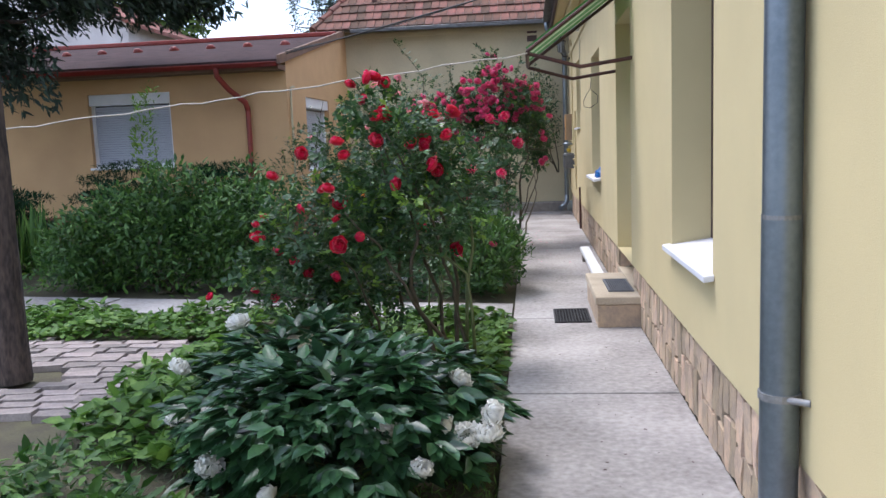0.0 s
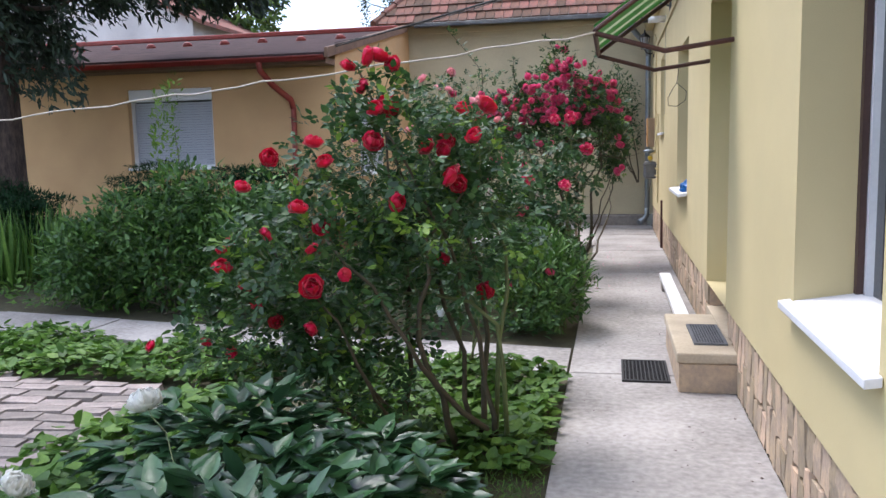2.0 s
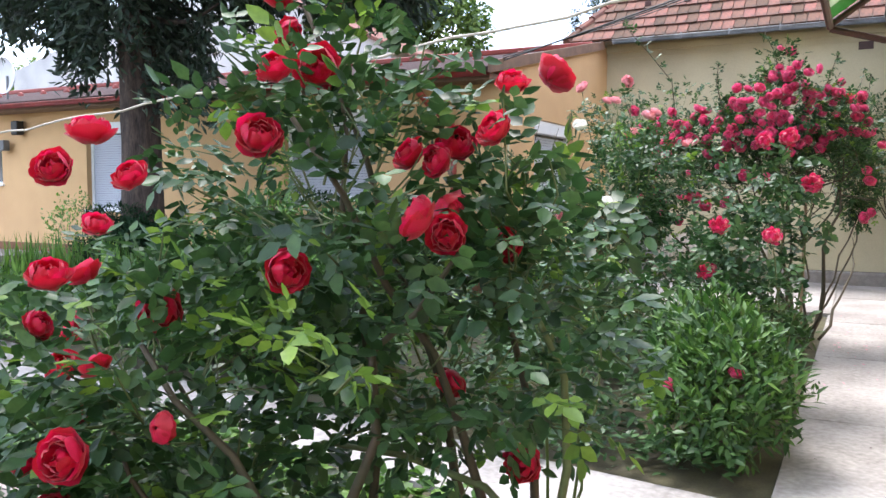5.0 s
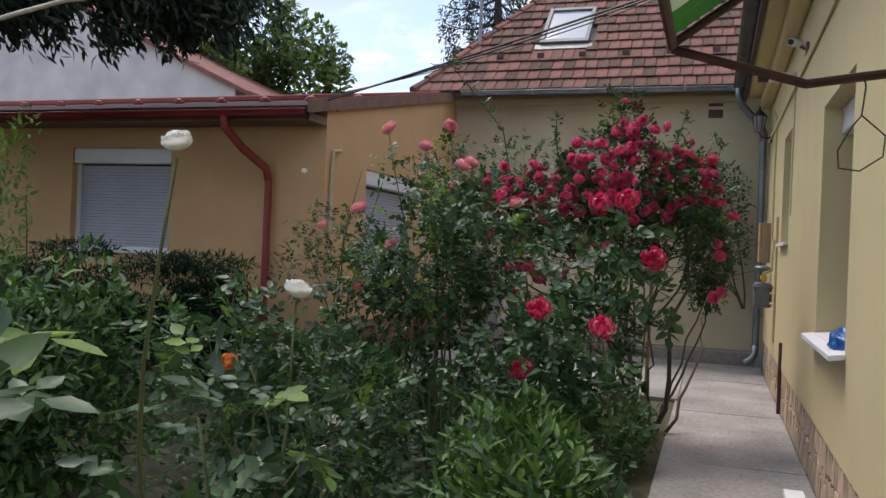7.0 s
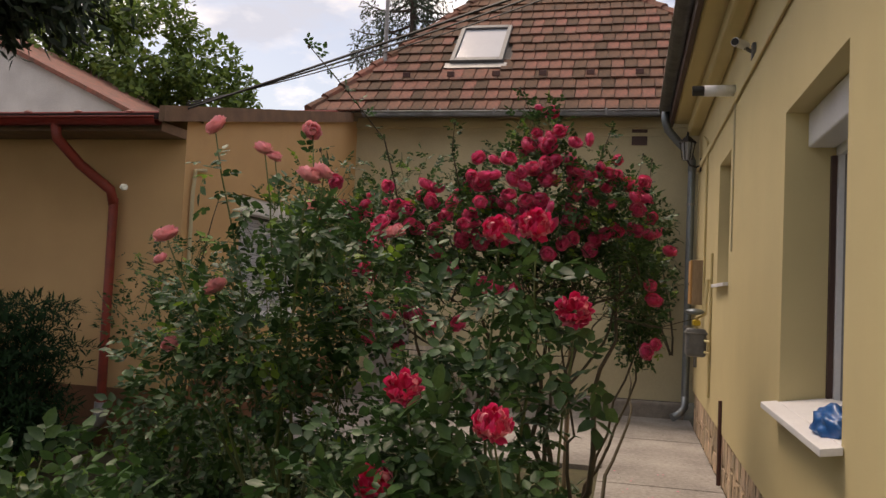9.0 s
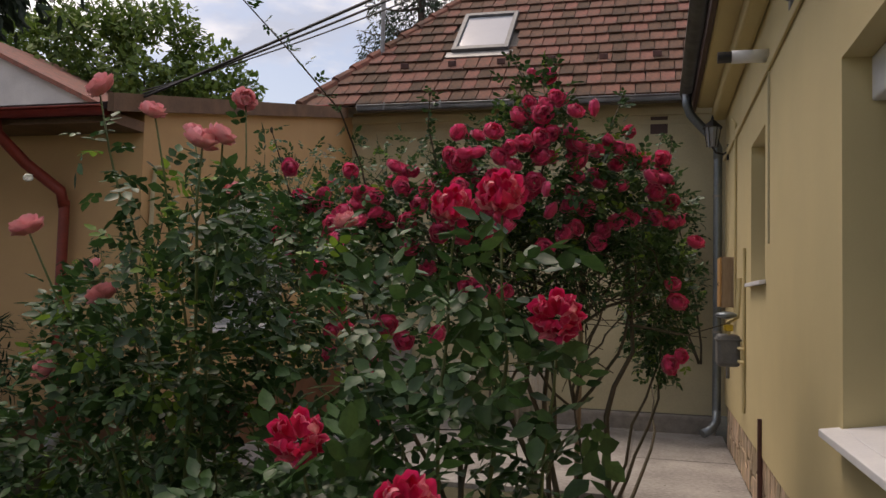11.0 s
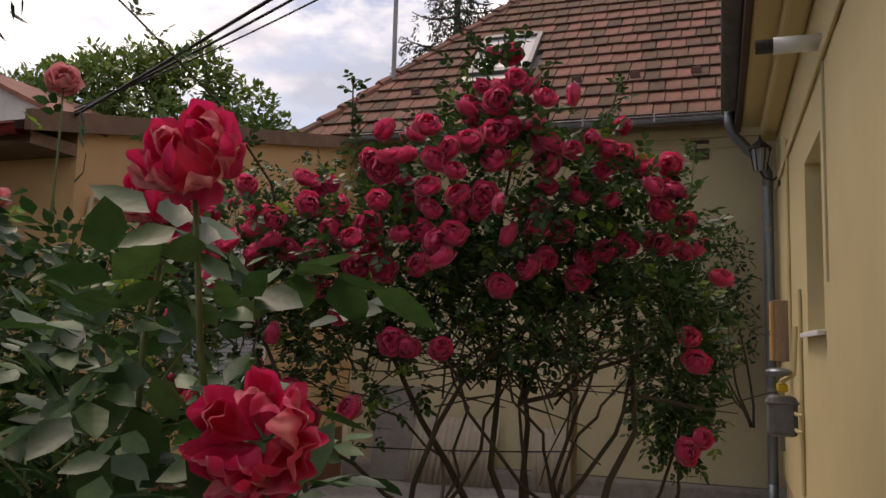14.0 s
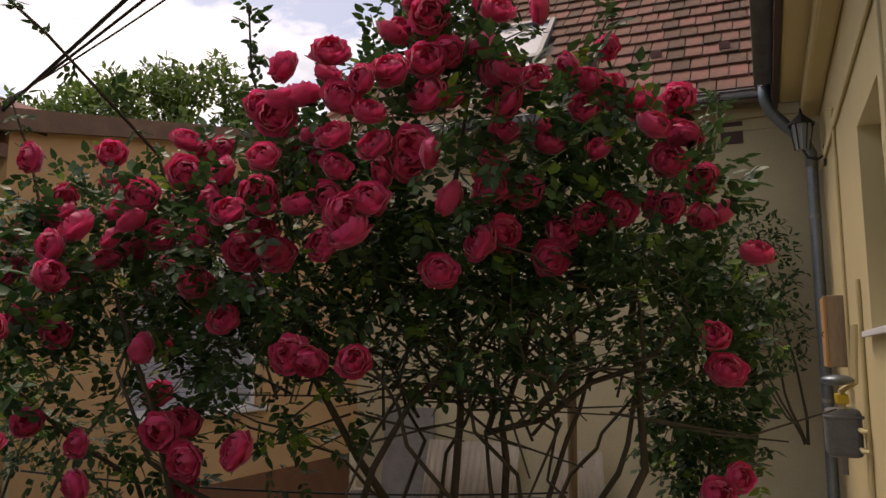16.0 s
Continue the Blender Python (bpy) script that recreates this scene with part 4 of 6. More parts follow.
canes(crimson_rose, (-0.16, 13.1, 0), [(0.25, 13.4, 1.5), (0.14, 14.2, 1.02), (0.3, 13.3, 1.9)], 0.015, lean=0.3, jitter=0.06, wobble=0.02)

rose_foliage(crimson_rose, ((-2.0, 12.2, 1.9, 0.35, 0.3, 0.35),), 330, 0.045)
for path in (((-1.50, 12.5, 2.1), (-1.54, 12.42, 2.39), (-1.46, 11.85, 2.60), (-1.62, 11.55, 2.84), (-1.78, 11.3, 3.05)), ((-0.55, 12.6, 2.7), (-0.62, 12.65, 2.95), (-0.72, 12.75, 3.15)), ((0.0, 13.2, 2.2), (0.14, 13.9, 2.6), (0.20, 14.4, 2.95)), ((0.1, 13.2, 2.2), (0.24, 13.6, 2.5), (0.26, 13.8, 2.80)), ((-1.05, 12.4, 2.3), (-1.12, 12.35, 2.62), (-1.10, 12.3, 2.80)), ((-1.9, 12.3, 2.1), (-2.0, 12.3, 2.4), (-2.05, 12.25, 2.6)), ((-0.2, 12.8, 2.4), (-0.1, 12.9, 2.75), (-0.05, 12.95, 2.9))):
    shoot(crimson_rose, path)
# the pink rose
pink_rose = thing("rose_bush", (-1.75, 10.8, 0), "tall upright rose bush with pale pink flowers", "rose bush")
PINK_BLOBS = ((-1.7, 10.8, 1.45, 0.55, 0.5, 0.42), (-1.35, 11.2, 1.7, 0.4, 0.4, 0.3), (-2.1, 10.9, 1.1, 0.45, 0.5, 0.4), (-1.3, 11.0, 1.0, 0.45, 0.4, 0.4), (-1.6, 10.7, 1.95, 0.25, 0.3, 0.2))
rose_foliage(pink_rose, PINK_BLOBS, 1450, 0.058)
PINK_PLACES = [(-1.63, 10.46, 2.3), (-1.31, 10.27, 2.15), (-1.26, 10.31, 2.17), (-1.9, 11.17, 2.38), (-1.77, 11.4, 2.57), (-1.6, 10.99, 2.08), (-1.97, 10.59, 2.44), (-1.93, 10.61, 1.63), (-2.07, 10.36, 1.87), (-2.13, 10.56, 1.33), (-1.19, 11.28, 1.98)]
blooms(pink_rose, PINKS, PINK_PLACES, 0.044, toward=(0.1, -0.4, 0.8), spread=0.35)
blooms(pink_rose, CRIMSONS, [(-1.53, 11.78, 1.77), (-1.3, 11.6, 1.5), (-1.0, 11.2, 1.1), (-1.7, 11.3, 1.1)], 0.045)
rose_foliage(pink_rose, tuple((x, y + 0.06, z - 0.28, 0.13, 0.13, 0.20) for x, y, z in PINK_PLACES[:8]), 95, 0.058, fresh=0.15)
canes(pink_rose, (-1.7, 10.95, 0), PINK_PLACES, 0.011, GREENCANE, lean=0.12)

# the two-coloured rose close to the path
two_rose = thing("rose_bush", (-0.42, 10.1, 0), "low rose bush with large crimson and cream flowers", "rose bush")
blooms(two_rose, BICOLOURS, [(-0.27, 10.06, 1.93), (-0.1, 9.96, 1.604)], 0.058, spread=0.1, toward=(0.2, -1, 0.3))
blooms(two_rose, BICOLOURS, [(-0.45, 10.25, 1.92), (-0.67, 9.67, 1.31), (-0.3, 9.34, 1.26), (-0.73, 9.56, 1.0)], 0.048, spread=0.2)
rose_foliage(two_rose, ((-0.40, 10.15, 1.52, 0.28, 0.22, 0.2), (-0.50, 10.0, 1.1, 0.38, 0.35, 0.35), (-0.75, 9.8, 0.75, 0.45, 0.42, 0.42), (-0.3, 9.55, 0.8, 0.2, 0.25, 0.35), (-0.62, 10.25, 1.5, 0.34, 0.22, 0.26), (-0.15, 10.0, 1.35, 0.16, 0.15, 0.2)), 640, 0.066, fresh=0.0)
rose_foliage(two_rose, ((-0.28, 10.12, 1.68, 0.14, 0.10, 0.16), (-0.12, 10.0, 1.36, 0.12, 0.10, 0.14), (-0.62, 9.72, 1.12, 0.14, 0.12, 0.14)), 54, 0.082, fresh=0.0)
canes(two_rose, (-0.42, 10.2, 0), [(-0.27, 10.08, 1.88), (-0.10, 9.97, 1.56), (-0.44, 10.26, 1.88), (-0.67, 9.67, 1.28), (-0.30, 9.36, 1.22), (-0.75, 9.95, 1.1), (-0.6, 10.3, 1.3)], 0.012, GREENCANE, lean=0.15)

# white and apricot roses before the hedge
pale_rose = thing("rose_bush", (-1.55, 8.9, 0), "rose bush with creamy white and apricot flowers", "rose bush")
rose_foliage(pale_rose, ((-1.6, 8.9, 0.75, 0.5, 0.45, 0.42), (-1.9, 8.6, 1.0, 0.35, 0.35, 0.4)), 800, 0.055)
blooms(pale_rose, APRICOTS, [(-1.72, 8.31, 1.1)], 0.036, spread=0.2)
blooms(pale_rose, CREAMS, [(-2.1, 10.2, 0.45), (-1.75, 9.3, 0.5), (-1.5, 9.5, 0.42)], 0.04)
canes(pale_rose, (-1.6, 8.8, 0), [(-1.62, 8.32, 1.08), (-1.9, 8.8, 1.3), (-1.5, 8.8, 1.1)], 0.01, GREENCANE, lean=0.12)

white_rose = thing("rose_bush", (-0.8, 6.75, 0), "lanky rose with two creamy white flowers", "rose bush")
blooms(white_rose, CREAMS, [(-0.72, 7.01, 1.5), (-0.685, 6.49, 1.77)], 0.028, spread=0.2, toward=(0.1, -0.3, 1))
canes(white_rose, (-0.85, 6.75, 0), [(-0.72, 7.0, 1.47), (-0.685, 6.49, 1.74), (-0.9, 6.9, 1.2)], 0.009, GREENCANE, lean=0.12)
rose_foliage(white_rose, ((-0.75, 6.85, 1.2, 0.22, 0.22, 0.2), (-0.85, 6.8, 0.8, 0.28, 0.25, 0.3)), 110, 0.055)
low_rose = thing("rose_bush", (-0.8, 8.9, 0), "low rose with small deep pink flowers among leaves", "rose bush")
blooms(low_rose, CRIMSONS, [(-0.72, 8.45, 0.46), (-0.74, 8.4, 0.43), (-0.38, 8.4, 0.55)], 0.034)
canes(low_rose, (-0.75, 8.7, 0), [(-0.72, 8.47, 0.42), (-0.40, 8.43, 0.50)], 0.006, GREENCANE, lean=0.05)
rose_foliage(low_rose, ((-0.75, 8.5, 0.25, 0.2, 0.15, 0.18),), 40, 0.045, fresh=0.6)

# the thin rose by the orange wall
wall_rose = thing("rose_bush", (-3.45, 13.2, 0), "thin rose bush with sparse leaves before the orange wall", "rose bush")
rose_foliage(wall_rose, ((-3.5, 13.0, 1.7, 0.5, 0.4, 0.35), (-3.1, 13.2, 1.5, 0.4, 0.3, 0.4), (-3.8, 12.9, 1.3, 0.35, 0.3, 0.3), (-2.4, 13.4, 2.35, 0.6, 0.4, 0.35), (-1.7, 13.4, 2.5, 0.5, 0.3, 0.3)), 780, 0.043)
canes(wall_rose, (-3.4, 13.2, 0), [(-3.4, 13.1, 1.9), (-3.1, 13.3, 2.3), (-3.8, 13.0, 1.5), (-2.6, 13.4, 2.3), (-3.3, 13.2, 2.4), (-1.7, 13.4, 2.6)], 0.012)
blooms(wall_rose, PINKS, [(-3.35, 12.4, 1.80)], 0.05)
blooms(wall_rose, CREAMS, [(-3.09, 11.52, 2.22)], 0.022)

# peony
peony = thing("peony", (-0.95, 3.55, 0), "white flowering peony with dark glossy leaves", "peony")
p, out = in_blobs(RNG, ((-0.95, 3.55, 0.30, 0.72, 0.55, 0.32), (-0.6, 3.7, 0.34, 0.42, 0.4, 0.28), (-1.35, 3.6, 0.3, 0.4, 0.4, 0.26), (-1.35, 4.3, 0.32, 0.6, 0.4, 0.30), (-0.85, 4.3, 0.28, 0.35, 0.35, 0.26)), 1250, 0.6)
p, out = p[p[:, 2] > 0.06], out[p[:, 2] > 0.06]
P, W, N, S = [], [], [], []
for k in (-1.0, -0.45, 0.0, 0.45, 1.0):
    w = unit(out * np.array((1, 1, 0.25)) + RNG.normal(size=p.shape) * 0.15 + np.array((0, 0, 0.12)))
    sd = unit(np.cross(w, np.array((0, 0, 1.0))))
    P.append(p), W.append(unit(w + sd * k * 0.9)), N.append(np.array((0, 0, 1.0)) + out * 0.4 + RNG.normal(size=p.shape) * 0.2), S.append(RNG.uniform(0.09, 0.155, len(p)) * (1 - 0.2 * abs(k)))
leaves("foliage", np.concatenate(P) - np.array(peony.location), np.concatenate(W), np.concatenate(N), np.concatenate(S), 0.52, PEONYLEAF, peony, 0.25, 0.35)
PEONY_PLACES = [(-1.72, 3.51, 0.59), (-1.66, 3.31, 0.4), (-1.49, 3.31, 0.41), (-1.46, 3.16, 0.23), (-0.66, 3.2, 0.38), (-0.36, 3.6, 0.49), (-0.42, 3.3, 0.36), (-0.31, 3.25, 0.34), (-0.22, 3.25, 0.35), (-0.2, 3.3, 0.42), (-0.5, 3.1, 0.25), (-1.16, 3.01, 0.16), (-1.64, 4.11, 0.68)]
blooms(peony, WHITES, PEONY_PLACES, 0.046, spread=0.5, toward=(0.1, -0.5, 0.7))
canes(peony, (-0.95, 3.55, 0), PEONY_PLACES, 0.005, GREENCANE, lean=0.1)

# shrubs and beds
HEDGE_BLOBS = [(-4.5, 9.25, 0.6, 1.1, 0.6, 0.62), (-5.3, 9.3, 0.5, 0.6, 0.6, 0.55), (-3.5, 9.15, 0.6, 0.65, 0.5, 0.62)]
for i in range(17):
    HEDGE_BLOBS.append((-5.6 + i * 0.165 + RNG.uniform(-0.1, 0.1), 9.1 + RNG.uniform(-0.35, 0.25), RNG.uniform(0.55, 1.2) - 0.25 * (i < 4), RNG.uniform(0.25, 0.42), RNG.uniform(0.22, 0.36), RNG.uniform(0.24, 0.40)))
shrub("flower_shrub", ((-0.46, 8.55, 0.42, 0.42, 0.5, 0.42), (-0.62, 8.95, 0.55, 0.38, 0.4, 0.38)), 3600, 0.085, 0.30, BUSHLEAF, "bushy green leafy perennial overhanging the path", "perennial", upward=0.6)
shrub("low_shrub", ((-2.82, 12.0, 0.40, 0.36, 0.32, 0.40), (-2.35, 12.1, 0.38, 0.32, 0.30, 0.36), (-1.9, 12.2, 0.30, 0.3, 0.3, 0.30)), 2600, 0.07, 0.5, ROSELEAF, "low dark glossy shrub under the roses", "shrub", upward=0.3, shell=0.6)
shrub("fern_perennial", ((-0.85, 11.3, 0.26, 0.42, 0.38, 0.30), (-0.45, 11.7, 0.22, 0.30, 0.34, 0.26)), 1500, 0.10, 0.26, BUSHLEAF, "feathery green perennial at the foot of the rose arch", "perennial", upward=0.6)
shrub("hedge_shrub", HEDGE_BLOBS, 15000, 0.085, 0.36, BUSHLEAF, "wide dark green deciduous shrub beside the cross path", "shrub", upward=0.3, shell=0.6, stems=14)
shrub("tall_shoot", ((-5.1, 10.4, 1.8, 0.16, 0.16, 0.65), (-4.95, 10.4, 2.35, 0.09, 0.09, 0.28)), 420, 0.07, 0.36, FRESHLEAF, "tall fresh green shoot rising above the shrub", "shrub", upward=0.8, stems=3)
TIERS = [(-6.2 + RNG.uniform(-0.7, 0.9), 12.6 + RNG.uniform(-0.35, 0.2), 0.25 + 0.1 * k + RNG.uniform(-0.04, 0.04), RNG.uniform(0.5, 0.8) * (1.1 - 0.035 * k), RNG.uniform(0.35, 0.5), 0.085) for k in range(13)]
TIERS += [(-4.85 + RNG.uniform(-0.25, 0.2), 12.65, 0.3 + 0.15 * k, 0.58, 0.34, 0.10) for k in range(8)]
shrub("juniper", TIERS + [(-6.2, 12.65, 0.55, 0.75, 0.45, 0.55), (-4.9, 12.7, 0.6, 0.52, 0.34, 0.58), (-8.0, 11.2, 0.6, 0.9, 0.6, 0.6), (-7.8, 11.2, 1.05, 0.7, 0.5, 0.12), (-8.3, 11.2, 1.25, 0.5, 0.4, 0.1)], 46000, 0.085, 0.18, DARKLEAF, "dark spreading juniper before the orange wall", "juniper", upward=0.15, stems=6, shell=0.3)
shrub("leafy_shrub", ((-7.6, 9.2, 0.3, 0.7, 0.6, 0.36), (-9.2, 9.6, 0.3, 1.0, 0.8, 0.38)), 4500, 0.085, 0.32, BUSHLEAF, "leafy green bush among the far beds", "shrub", upward=0.5)
shrub("leafy_shrub", ((-7.0, 7.9, 0.28, 0.5, 0.45, 0.36),), 1800, 0.08, 0.34, BUSHLEAF, "low leafy bush at the edge of the brick paving", "shrub", upward=0.5)
shrub("privet_bush", ((-10.6, 12.4, 0.9, 0.5, 0.4, 0.6),), 900, 0.06, 0.45, GROUNDLEAF, "small light green bush by the shuttered window", "shrub", upward=0.6)


def ground_cover(name, area, count, size, ratio, height, material, label, upward=0.35):
    """A low bed of leaves inside a polygon given by its corners."""
    poly = np.array(area, dtype=float)
    lo, hi = poly.min(0), poly.max(0)
    pts = RNG.uniform(lo, hi, (count * 4, 2))
    inside = np.zeros(len(pts), dtype=bool)
    for (x0, y0), (x1, y1) in zip(poly, np.roll(poly, -1, axis=0)):
        cross = ((y0 > pts[:, 1]) != (y1 > pts[:, 1])) & (pts[:, 0] < (x1 - x0) * (pts[:, 1] - y0) / (y1 - y0 + 1e-9) + x0)
        inside ^= cross
    pts = pts[inside][:count]
    lump = 0.55 + 0.45 * np.sin(pts[:, 0] * 4.1 + 1.3) * np.sin(pts[:, 1] * 5.3 + 0.4)
    z = height * lump * RNG.random(len(pts)) ** 0.6 + 0.01
    p = np.column_stack((pts, z))
    way = unit(np.column_stack((RNG.normal(size=(len(p), 2)), RNG.uniform(-0.1, 2 * upward, len(p)))))
    norm = unit(RNG.normal(size=p.shape) * 0.35 + np.array((0, 0, 1.0)))
    centre = np.array((*poly.mean(0), 0.0))
    ob = leaves(name, p - centre, way, norm, size * RNG.uniform(0.6, 1.3, len(p)), ratio, material, None, 0.15, 0.25)
    ob.location = centre
    return tagged(ob, label, "ground cover", kind="stuff")


ground_cover("ground_cover", ((-1.6, 5.9), (-0.22, 5.9), (-0.2, 6.95), (-2.0, 7.2)), 2600, 0.08, 0.7, 0.22, GROUNDLEAF, "low strawberry-like leaves under the red rose")
ground_cover("ground_cover", ((-1.6, 4.95), (-0.22, 5.25), (-0.22, 5.9), (-1.6, 5.9)), 1300, 0.085, 0.7, 0.16, GROUNDLEAF, "low leafy plants among the rose stems")
ground_cover("ground_cover", ((-6.5, 6.55), (-2.4, 6.5), (-1.8, 7.2), (-6.3, 7.85)), 5200, 0.085, 0.6, 0.22, GROUNDLEAF, "low leafy strip between brick paving and cross path")
ground_cover("ground_cover", ((-2.7, 4.0), (-1.5, 3.4), (-1.3, 4.9), (-2.4, 6.4), (-2.8, 5.4)), 2400, 0.10, 0.7, 0.25, GROUNDLEAF, "broad-leaved plants beside the peony")
ground_cover("ground_cover", ((-2.6, 2.2), (-1.15, 2.2), (-1.3, 2.95), (-2.5, 3.5)), 1500, 0.085, 0.45, 0.28, BUSHLEAF, "low green weeds in front of the peony", 0.6)
ground_cover("ground_cover", ((-2.9, 8.2), (-0.3, 7.95), (-0.2, 13.8), (-3.2, 13.8)), 8500, 0.07, 0.5, 0.30, ROSELEAF, "mixed low green plants of the rose bed", 0.5)
ground_cover("ground_cover", ((-13.0, 8.9), (-6.3, 8.9), (-3.0, 8.4), (-3.2, 13.9), (-13.3, 13.9)), 7000, 0.10, 0.4, 0.35, GROUNDLEAF, "mixed green plants of the far bed", 0.6)
ground_cover("lawn_grass", ((-3.0, 0.6), (-0.2, 0.6), (-0.2, 6.3), (-1.4, 6.6), (-2.7, 4.6)), 9000, 0.05, 0.10, 0.03, BUSHLEAF, "thin grass and moss on the soil", 1.2)
ground_cover("lawn_grass", ((-1.0, 2.3), (-0.19, 2.3), (-0.19, 6.0), (-0.7, 5.5)), 3500, 0.045, 0.12, 0.04, GROUNDLEAF, "short grass along the path edge", 1.2)


def grass_clump(x, y, n, length):
    ob = thing("iris_clump", (x, y, 0), "clump of long upright green sword leaves", "iris", "iris clumps in the far bed")
    a = RNG.uniform(0, 2 * math.pi, n)
    p = np.column_stack((np.cos(a), np.sin(a), np.zeros(n))) * RNG.uniform(0, 0.25, (n, 1))
    way = np.column_stack((np.cos(a) * 0.35, np.sin(a) * 0.35, np.ones(n))) + RNG.normal(size=(n, 3)) * 0.12
    leaves("foliage", p, way, np.column_stack((np.cos(a), np.sin(a), np.zeros(n))) + 0.01, length * RNG.uniform(0.6, 1.1, n), 0.045, GROUNDLEAF, ob, 0.2, 0.35)


for x, y in ((-7.6, 10.5), (-8.1, 10.2), (-8.5, 10.6), (-7.2, 10.2), (-9.0, 10.3), (-8.0, 9.7), (-7.0, 10.8)):
    grass_clump(x, y, 70, 0.95)

# ---- trees ----


def trunk_bm(height, r0, r1, seed, sides=30, rows=40):
    rng = np.random.default_rng(seed)
    bm = bmesh.new()
    rings = []
    for i in range(rows):
        z = height * i / (rows - 1)
        flare = 1 + 0.18 * math.exp(-z / 0.25)
        r = (r0 + (r1 - r0) * i / (rows - 1)) * flare
        ridge = [1 + 0.05 * math.sin(9 * a + 0.7 * math.sin(z * 3)) + 0.03 * math.sin(17 * a + z * 2) for a in (2 * math.pi * j / sides for j in range(sides))]
        rings.append([bm.verts.new(((r * ridge[j] * (1 + rng.uniform(-0.035, 0.035))) * math.cos(a) + 0.03 * math.sin(z), (r * ridge[j] * (1 + rng.uniform(-0.035, 0.035))) * math.sin(a), z)) for j, a in enumerate(2 * math.pi * k / sides for k in range(sides))])
    for a, b in zip(rings, rings[1:]):
        for j in range(sides):
            bm.faces.new((a[j], a[(j + 1) % sides], b[(j + 1) % sides], b[j]))
    bm.faces.new(rings[-1])
    return bm


def spruce(place, height, r0, reach, low, label, count, needles, seed=0, extra=()):
    """A conifer: trunk, drooping limbs and hanging sprays of needles."""
    ob = thing("spruce_tree", place, label, "tree")
    part("trunk", trunk_bm(height, r0, 0.05, seed), BARK, ob, smooth=True)
    rng = np.random.default_rng(seed + 50)
    P, W, N, S = [], [], [], []
    for i in range(count + len(extra)):
        bm = bmesh.new()
        z = low + (height - low - 0.5) * (i / count) ** 1.15 - (rng.uniform(0.3, 0.9) if i < 9 else 0)
        a = i * 2.399 + rng.uniform(-0.3, 0.3)
        ln = reach * max(0.05, 1 - (z - low) / (height - low)) ** 0.8 * rng.uniform(0.75, 1.1) * (0.32 if i < 9 else 1) + 0.3
        if i >= count:
            a, z, ln = extra[i - count]
        d = Vector((math.cos(a), math.sin(a), 0))
        pts = [Vector((0, 0, z)) + d * ln * s + Vector((0, 0, -0.20 * ln * math.sin(s * 2.2) + 0.10 * ln * s * s)) for s in (0, 0.2, 0.4, 0.6, 0.8, 1.0)]
        tube_into(bm, pts, 0.05, 0.012, 6)
        part("limb", bm, BARK, ob, smooth=True)
        m = max(4, int(needles * ln / reach))
        s = np.clip(rng.choice(rng.uniform(0.15, 0.97, 5), m) + rng.normal(size=m) * 0.045, 0.06, 0.995)
        k = np.clip((s * 5).astype(int), 0, 4)
        arr = np.array([tuple(q) for q in pts])
        base = arr[k] + (arr[k + 1] - arr[k]) * (s * 5 - k)[:, None]
        sway = rng.uniform(-1, 1, (m, 1)) * 0.5 * (1.05 - s[:, None])
        perp = np.array((-d.y, d.x, 0.0))
        base = base + perp * sway + np.column_stack((np.zeros((m, 2)), -np.abs(sway[:, 0]) * 0.25))
        for hang in range(20):
            P.append(base + np.array((0, 0, -0.048 * hang)) * (0.5 + 0.9 * np.abs(np.sin(s * 17 + i)))[:, None] + rng.normal(size=(m, 3)) * 0.07)
            W.append(np.tile(np.array(d) * 0.4, (m, 1)) + perp * rng.normal(size=(m, 1)) * 0.5 + np.array((0, 0, -0.6)) + rng.normal(size=(m, 3)) * 0.4)
            N.append(rng.normal(size=(m, 3)) + 0.01)
            S.append(rng.uniform(0.11, 0.19, m))
    leaves("crown", np.concatenate(P), np.concatenate(W), np.concatenate(N), np.concatenate(S), 0.30, NEEDLE, ob, 0.2, 0.2)
    return ob


spruce((-8.3, 11.6, 0), 12.0, 0.29, 4.3, 4.75, "big spruce with drooping dark branches in the bed", 62, 92, 1, ((0.56, 5.55, 4.2), (0.44, 5.7, 4.0), (0.70, 5.65, 3.9), (0.52, 5.8, 3.4), (0.62, 5.6, 3.7), (0.58, 5.75, 4.3), (0.49, 5.6, 4.1), (3.1, 5.5, 4.2), (3.6, 5.4, 3.8), (-0.3, 5.5, 3.4), (0.1, 5.6, 3.8), (2.7, 5.5, 3.6)))
spruce((-3.82, 5.30, 0), 10.0, 0.113, 2.0, 5.4, "tall straight conifer with bare rough trunk in the paving", 26, 36, 2)


def broad_tree(place, height, blobs, count, size, label, seed):
    ob = thing("broadleaf_tree", place, label, "tree")
    rng = np.random.default_rng(seed)
    part("trunk", trunk_bm(height * 0.6, 0.25, 0.1, seed), BARK, ob, smooth=True)
    bm = bmesh.new()
    blobs = np.array(blobs, dtype=float)
    for b in blobs:
        tube_into(bm, arc((0, 0, height * 0.35), b[:3], -0.3, 5), 0.10, 0.02, 6)
    part("limbs", bm, BARK, ob, smooth=True)
    p, out = in_blobs(rng, blobs, count, 0.5)
    clump = np.sin(p[:, 0] * 2.7) + np.sin(p[:, 1] * 2.3 + 1) + np.sin(p[:, 2] * 3.1 + 2)
    p, out = p[clump > -0.9], out[clump > -0.9]
    leaves("crown", p, out + rng.normal(size=p.shape) * 0.8, out + rng.normal(size=p.shape) * 0.5 + np.array((0, 0, 0.8)), size * rng.uniform(0.6, 1.3, len(p)), 0.5, TREELEAF, ob, 0.15, 0.2)
    return ob


